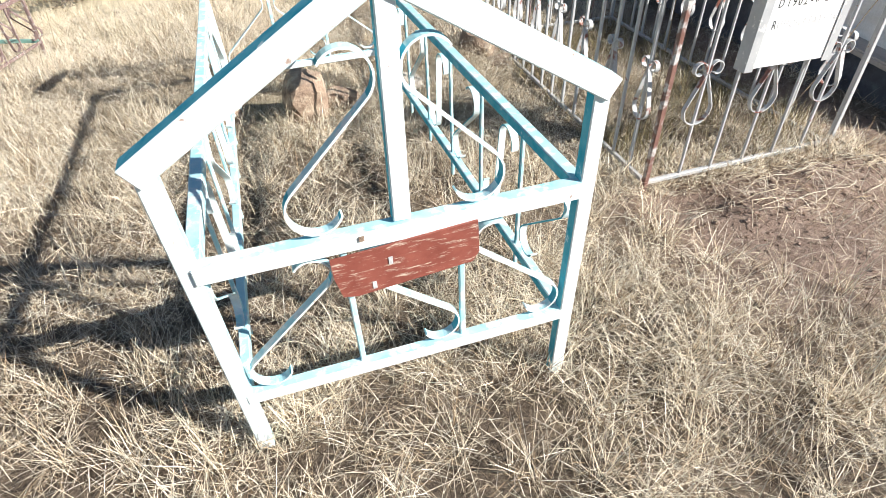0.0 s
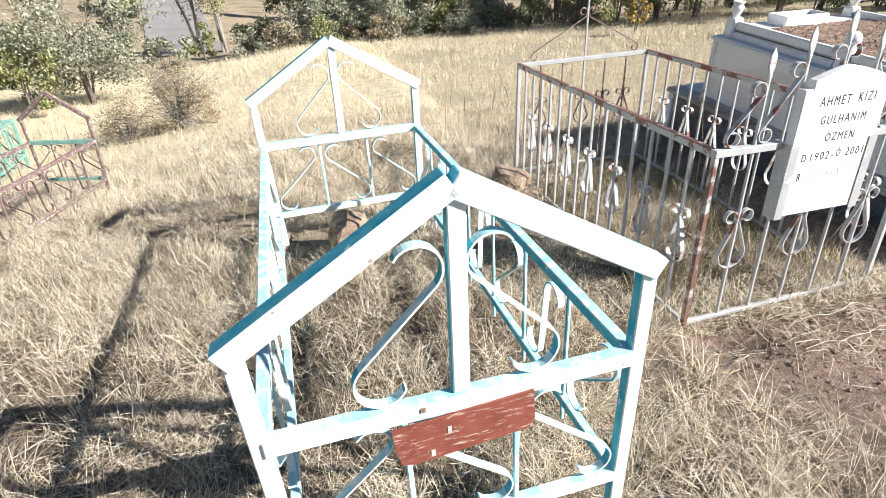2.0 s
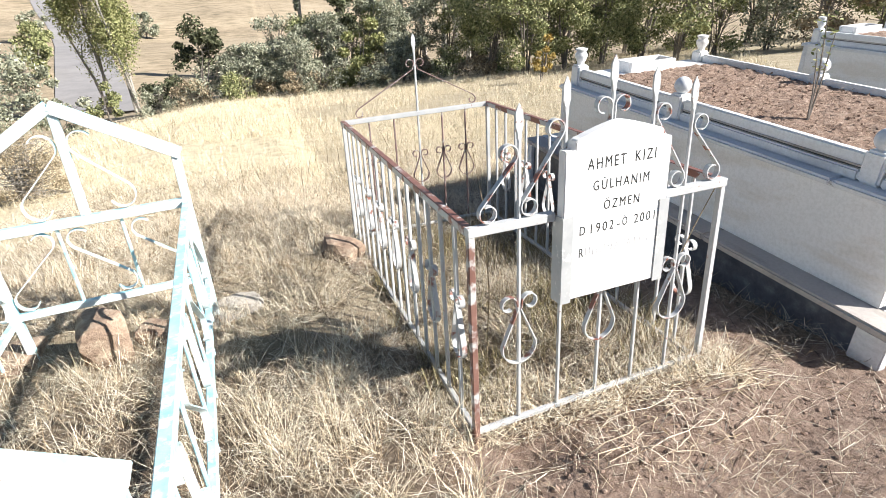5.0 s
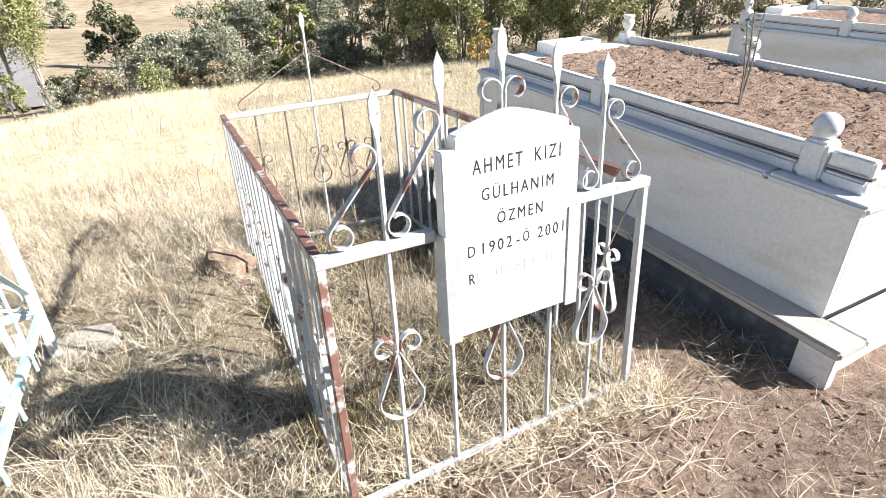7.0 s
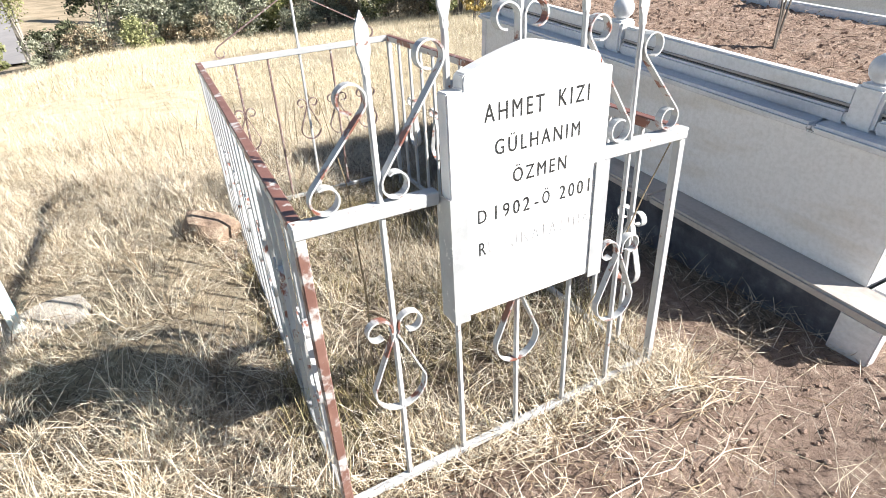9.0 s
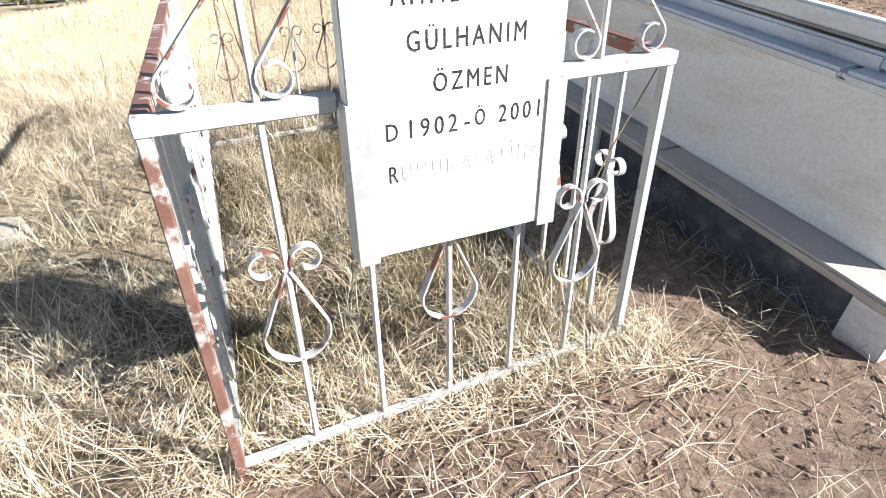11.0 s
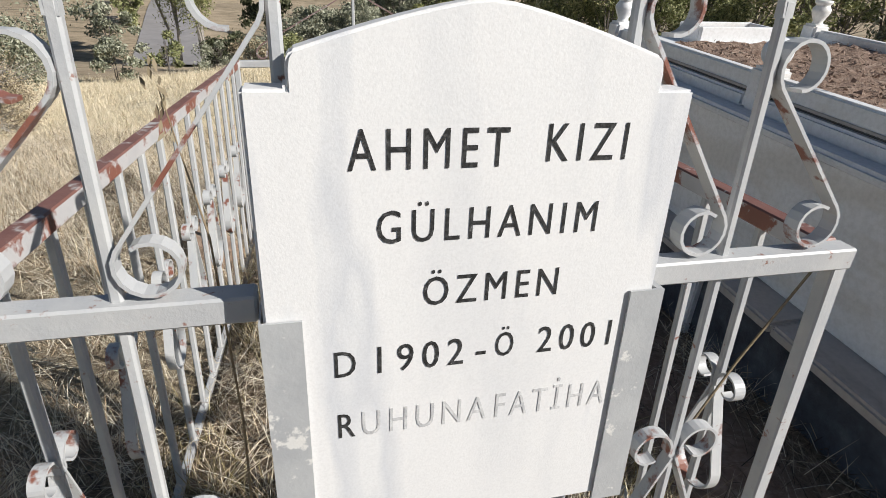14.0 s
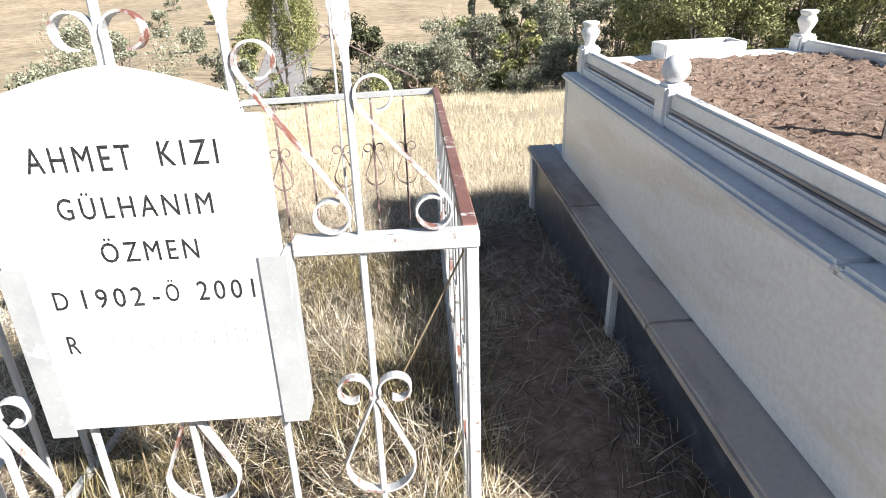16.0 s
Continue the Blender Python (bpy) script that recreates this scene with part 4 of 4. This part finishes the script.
for k in range(260):
    x, y = random.gauss(2.1, 0.5), random.gauss(1.8, 0.16)
    r = random.uniform(0.006, 0.018) * random.random() + 0.003
    p = Vector((x, y, float(height(x, y)) + r * 0.2))
    res = bmesh.ops.create_icosphere(bm, subdivisions=1, radius=r, matrix=Matrix.Translation(p))
    for v in res["verts"]:
        d = v.co - p
        v.co = p + Vector((d.x, d.y, d.z * 0.7)) * (1 + 0.5 * noise.noise(v.co * 60))
tagged(part("earth_clods", bm, EARTH), "lumps of dry brown earth heaped before the railing", "soil", kind="stuff")

# ---- trees and shrubs ----


def plant(name, x, y, h, spread, crown_from, leaf, leaves, size, label, stems=3, bark=BARK, lean=0.12, clumps=14, category="tree", narrow=False, seed=0, parts=True):
    rnd = np.random.default_rng(1000 + seed)
    z0 = float(height(x, y)) - 0.05
    root = empty(name, Matrix.Translation((x, y, z0)))
    tagged(root, label, category)
    bm = bmesh.new()
    tips = []
    for s in range(stems):
        a = rnd.uniform(0, 2 * math.pi)
        top = Vector((math.cos(a) * spread * rnd.uniform(0.05, 0.45) + lean * h * rnd.uniform(0.2, 1), math.sin(a) * spread * rnd.uniform(0.05, 0.45), h * rnd.uniform(0.75, 0.95)))
        pts = [Vector((rnd.normal(0, 0.05 * stems * 0.3), rnd.normal(0, 0.05), 0))]
        for k in (0.25, 0.5, 0.75, 1.0):
            pts.append(top * k + Vector((rnd.normal(0, 0.04), rnd.normal(0, 0.04), 0)) * h * 0.4 * (1 - k))
        r = h * 0.016 / math.sqrt(stems) + 0.012
        tube(bm, pts, [r, r * 0.8, r * 0.6, r * 0.4, r * 0.12], 6)
        for b in range(7):
            k = rnd.uniform(max(crown_from, 0.15), 0.95)
            p = top * k
            a2 = rnd.uniform(0, 2 * math.pi)
            reach = spread * (0.25 if narrow else 0.75) * rnd.uniform(0.4, 1)
            q = p + Vector((math.cos(a2) * reach, math.sin(a2) * reach, h * rnd.uniform(0.05, 0.25)))
            mid = (p + q) / 2 + Vector((0, 0, -0.02 * h))
            tube(bm, [p, mid, q], [r * 0.4, r * 0.25, r * 0.08], 5)
            tips.append(q)
        tips.append(top)
    part("trunk", bm, bark, root)
    # crown: leaves round many clump centres, uneven
    cs = []
    for k in range(clumps):
        if k < len(tips) and k % 2 == 0:
            c = np.array(tips[rnd.integers(len(tips))])
        else:
            t = rnd.uniform(crown_from, 1.0)
            rr = spread * (0.3 if narrow else 1.0) * math.sqrt(max(0.05, 1 - (2 * (t - crown_from) / (1 - crown_from + 1e-6) - 0.9) ** 2)) * rnd.uniform(0.25, 1)
            a = rnd.uniform(0, 2 * math.pi)
            c = np.array((math.cos(a) * rr + lean * h * t * 0.5, math.sin(a) * rr, t * h))
        cs.append(c)
    cs = np.array(cs)
    n = leaves
    rad = (spread * (0.28 if narrow else 0.36)) * rnd.uniform(0.5, 1.2, clumps)
    which = rnd.integers(0, clumps, n)
    off = rnd.standard_normal((n, 3))
    off = off / np.linalg.norm(off, axis=1)[:, None] * (rnd.random(n) ** 0.5)[:, None]
    off[:, 2] *= 2.0 if narrow else 0.8
    pos = cs[which] + off * rad[which][:, None]
    pos[:, 2] = np.maximum(pos[:, 2], 0.03)
    a = rnd.standard_normal((n, 3))
    a /= np.linalg.norm(a, axis=1)[:, None]
    b = np.cross(a, rnd.standard_normal((n, 3)))
    b /= np.linalg.norm(b, axis=1)[:, None]
    sz = size * rnd.uniform(0.5, 1.3, n)[:, None]
    co = np.stack([pos - a * sz, pos + b * sz * 0.45, pos + a * sz, pos - b * sz * 0.45], 1).reshape(-1, 3)
    me = bpy.data.meshes.new("crown")
    me.vertices.add(n * 4)
    me.vertices.foreach_set("co", co.ravel())
    me.loops.add(n * 4)
    me.loops.foreach_set("vertex_index", np.arange(n * 4))
    me.polygons.add(n)
    me.polygons.foreach_set("loop_start", np.arange(n) * 4)
    me.update(calc_edges=True)
    me.materials.append(leaf)
    crown = new("crown", me)
    crown.parent = root
    return root


def polar(az, d, ex=0.88, ey=0.42):
    return ex + d * math.sin(math.radians(az)), ey + d * math.cos(math.radians(az))


def woods():
    k = [0]

    def put(name, az, d, *a, **kw):
        k[0] += 1
        x, y = polar(az, d)
        plant(name, x, y, *a, seed=k[0], **kw)

    big = "broad grey-green leafy shrub tree at the field edge"
    put("shrub_tree", -24.5, 16.5, 3.0, 1.9, 0.2, LEAF_OLIVE, 17000, 0.042, "broad grey-green fruit tree above dry grass", stems=4, clumps=30)
    put("shrub_tree", -29.0, 16.0, 1.6, 0.9, 0.1, LEAF_LIME, 3000, 0.05, "yellow-green bush beside the fruit tree", stems=3, clumps=14)
    put("dry_bush", -21.3, 9.0, 0.95, 0.75, 0.05, LEAF_DRY, 9000, 0.014, "tangled pale dry bush with bare twigs", stems=34, clumps=26, category="bush", bark=PALE_BARK)
    put("dry_bush", -25.6, 8.9, 0.5, 0.6, 0.05, LEAF_DRY, 4200, 0.015, "low tangled dry bush in tall grass", stems=9, clumps=16, category="bush")
    put("bush", -17.2, 22, 1.2, 0.8, 0.1, LEAF_OLIVE, 2200, 0.06, "small olive green bush", clumps=12, category="bush")
    put("bush", -13.5, 24, 1.5, 0.6, 0.1, LEAF_GREEN, 1800, 0.06, "small green bush near the road", clumps=10, category="bush")
    put("poplar", -13.2, 31, 8.0, 2.7, 0.36, LEAF_LIME, 26000, 0.06, "tall leaning poplar with yellow-green leaves", stems=3, bark=PALE_BARK, lean=-0.16, clumps=30, narrow=True)
    put("poplar", -11.2, 30, 7.8, 2.5, 0.36, LEAF_LIME, 24000, 0.06, "tall leaning poplar with yellow-green leaves", stems=4, bark=PALE_BARK, lean=-0.12, clumps=26, narrow=True)
    put("dark_tree", -5.6, 25, 3.1, 1.05, 0.5, LEAF_DARK, 2600, 0.09, "small dark-leaved tree with thin bare stems", stems=4, clumps=17)
    put("bush", -8.8, 24.5, 1.2, 1.1, 0.05, LEAF_DARK, 3000, 0.07, "low dark green bush", clumps=14, category="bush")
    put("dry_bush", -6.8, 22.5, 0.9, 0.9, 0.05, LEAF_DRY, 1500, 0.05, "grey leafless bush at the field edge", stems=9, clumps=12, category="bush")
    for az, d, h, sp, leaf in ((-1.0, 24, 1.9, 1.2, LEAF_OLIVE), (2.6, 23.5, 2.2, 1.3, LEAF_OLIVE), (5.6, 25.5, 3.4, 1.2, LEAF_OLIVE), (11.5, 25, 3.2, 1.2, LEAF_OLIVE), (13.2, 23, 1.7, 1.0, LEAF_OLIVE)):
        put("shrub_tree", az, d, h, sp, 0.1, leaf, 11000, 0.052, big, stems=4, clumps=24)
    put("dark_tree", 6.6, 27, 4.6, 1.2, 0.35, LEAF_DARK, 5000, 0.08, "dark evergreen-looking tree behind lighter shrubs", clumps=20)
    put("shrub_tree", 9.0, 24, 2.6, 0.95, 0.15, LEAF_LIME, 5500, 0.07, "light yellow-green shrub tree", stems=4, clumps=20)
    put("shrub_tree", 1.4, 31, 4.4, 1.1, 0.3, LEAF_OLIVE, 2200, 0.07, "thin grey-green tree behind shrubs", stems=4, clumps=16)
    for az, d, h in ((13.4, 33, 9), (15.4, 34, 9.5), (17.0, 32, 9), (18.4, 35, 9.5), (19.6, 33, 9), (10.5, 34, 9), (4.0, 36, 9.5)):
        put("poplar", az, d, h, 1.1, 0.45, LEAF_OLIVE if az < 16 else LEAF_GREEN, 4500, 0.09, "slim poplar with pale straight trunk", stems=1, bark=PALE_BARK, lean=0.01, clumps=18, narrow=True)
    for az, d, h, sp in ((21.5, 21.5, 3.8, 1.5), (25.0, 20.5, 4.0, 1.6), (28.5, 21, 4.0, 1.6), (32.0, 22, 3.8, 1.6), (23.0, 26, 5.4, 1.9), (30.5, 27, 5.4, 1.9), (35.5, 22.5, 3.9, 1.6), (27, 30, 6.2, 2.2), (34, 29, 6, 2.2), (39, 27, 5.4, 2.0), (20, 28, 5.6, 1.8), (44, 27, 5.4, 2.0), (49, 27, 5.4, 2.0), (54, 27, 5.4, 2.0)):
        put("shrub_tree", az, d, h, sp, 0.08, LEAF_GREEN, 13000, 0.052, "dense green leafy shrub tree at the field edge", stems=5, clumps=30)
    for i in range(16):
        az = -9.5 + i * 2.1 + 0.7 * math.sin(i * 2.3)
        leaf = (LEAF_OLIVE, LEAF_DRY, LEAF_OLIVE, LEAF_GREEN, LEAF_DRY)[i % 5]
        put("bush", az, 23.2 + 1.3 * math.sin(i * 1.7), 0.9 + 0.35 * math.sin(i * 3.1), 0.9, 0.03, leaf, 2600, 0.05, "low scrubby bush along the edge of the meadow", stems=5, clumps=14, category="bush")
    for az, d, h, leaf in ((-3.0, 28, 1.7, LEAF_OLIVE), (1.6, 28, 2.5, LEAF_OLIVE), (4.4, 29, 3.6, LEAF_GREEN), (8.0, 29, 4.6, LEAF_OLIVE), (11.0, 29, 4.4, LEAF_GREEN), (14.5, 28, 4.2, LEAF_OLIVE), (17.5, 29, 4.4, LEAF_OLIVE)):
        put("shrub_tree", az, d, h, 1.5, 0.1, leaf, 7500, 0.065, "grey-green tree in the second row behind shrubs", stems=4, clumps=26)
    put("yellow_bush", 26.6, 17, 1.3, 0.38, 0.2, LEAF_YELLOW, 1100, 0.045, "slim yellowing bush in dry grass", clumps=10, category="bush")
    for az, d, h, leaf in ((38.5, 20, 2.6, LEAF_GREEN), (41.5, 21, 2.8, LEAF_GREEN), (45.5, 22, 2.8, LEAF_OLIVE), (49.0, 21, 2.7, LEAF_DRY), (53.0, 22, 2.9, LEAF_GREEN), (57, 22, 3.0, LEAF_OLIVE)):
        put("shrub_tree", az, d, h, 1.4, 0.15, leaf, 3800, 0.065, "half-bare autumn shrub tree with thin branches", stems=7, clumps=22)
    for az, d, h, leaf in ((-31, 26, 2.4, LEAF_OLIVE), (-27, 24, 1.8, LEAF_GREEN), (-19, 38, 2.6, LEAF_OLIVE), (-17.6, 46, 2.6, LEAF_GREEN), (-17.2, 56, 2.6, LEAF_GREEN), (-16.9, 68, 2.8, LEAF_OLIVE), (-22, 60, 2.4, LEAF_OLIVE), (-25, 75, 2.6, LEAF_OLIVE), (-20.5, 90, 2.6, LEAF_GREEN), (-9, 70, 2.4, LEAF_OLIVE), (-28, 52, 2.4, LEAF_OLIVE), (-24, 110, 3, LEAF_OLIVE)):
        put("bush", az, d, h, 1.5, 0.05, leaf, 2200, 0.13, "rounded bush on the far dry slope", stems=4, clumps=16, category="bush")


woods()

# young tree planted on the tomb
TREE_AT = TOMB_POSE @ Vector((0.5, 0.55, 0.08))
sapling = empty("sapling", Matrix.Translation(TREE_AT))
tagged(sapling, "thin young tree with few small green leaves in soil", "sapling")
bm = bmesh.new()
for dx, dy, h in ((0.08, 0.1, 0.62), (0.02, 0.06, 0.4), (0.12, 0.05, 0.5)):
    tube(bm, [(0, 0, -0.02), (dx * 0.4, dy * 0.2, h * 0.4), (dx * 0.7, dy * 0.6, h * 0.75), (dx, dy, h)], [0.006, 0.005, 0.004, 0.0015], 6)
part("stem", bm, BARK, sapling)
bm = bmesh.new()
for k in range(60):
    t = random.uniform(0.45, 1.0)
    c = Vector((0.09 * t + random.gauss(0, 0.03), 0.08 * t + random.gauss(0, 0.03), 0.6 * t))
    a = Vector((random.gauss(0, 1), random.gauss(0, 1), random.gauss(0, 0.6))).normalized() * 0.016
    b = a.orthogonal().normalized() * 0.007
    bm.faces.new([bm.verts.new(c - a), bm.verts.new(c + b), bm.verts.new(c + a), bm.verts.new(c - b)])
part("leaves", bm, LEAF_LIME, sapling)

weed = empty("weed", Matrix.Translation((1.66, 2.45, -0.14)))
tagged(weed, "single tall dry weed stalk with seed head", "weed")
bm = bmesh.new()
tube(bm, [(0, 0, 0), (0.02, 0.0, 0.4), (0.01, 0.02, 0.8), (-0.03, 0.03, 1.05)], [0.003, 0.0026, 0.002, 0.001], 5)
part("stalk", bm, WIRE, weed)
bm = bmesh.new()
for k in range(14):
    c = Vector((-0.03 + random.gauss(0, 0.006), 0.03 + random.gauss(0, 0.006), 0.97 + random.uniform(0, 0.12)))
    a = Vector((random.gauss(0, 0.4), random.gauss(0, 0.4), 1)).normalized() * 0.012
    b = a.orthogonal().normalized() * 0.004
    bm.faces.new([bm.verts.new(c - a), bm.verts.new(c + b), bm.verts.new(c + a), bm.verts.new(c - b)])
tagged(part("seed_head", bm, LEAF_DRY, weed), kind="stuff")

meadow()
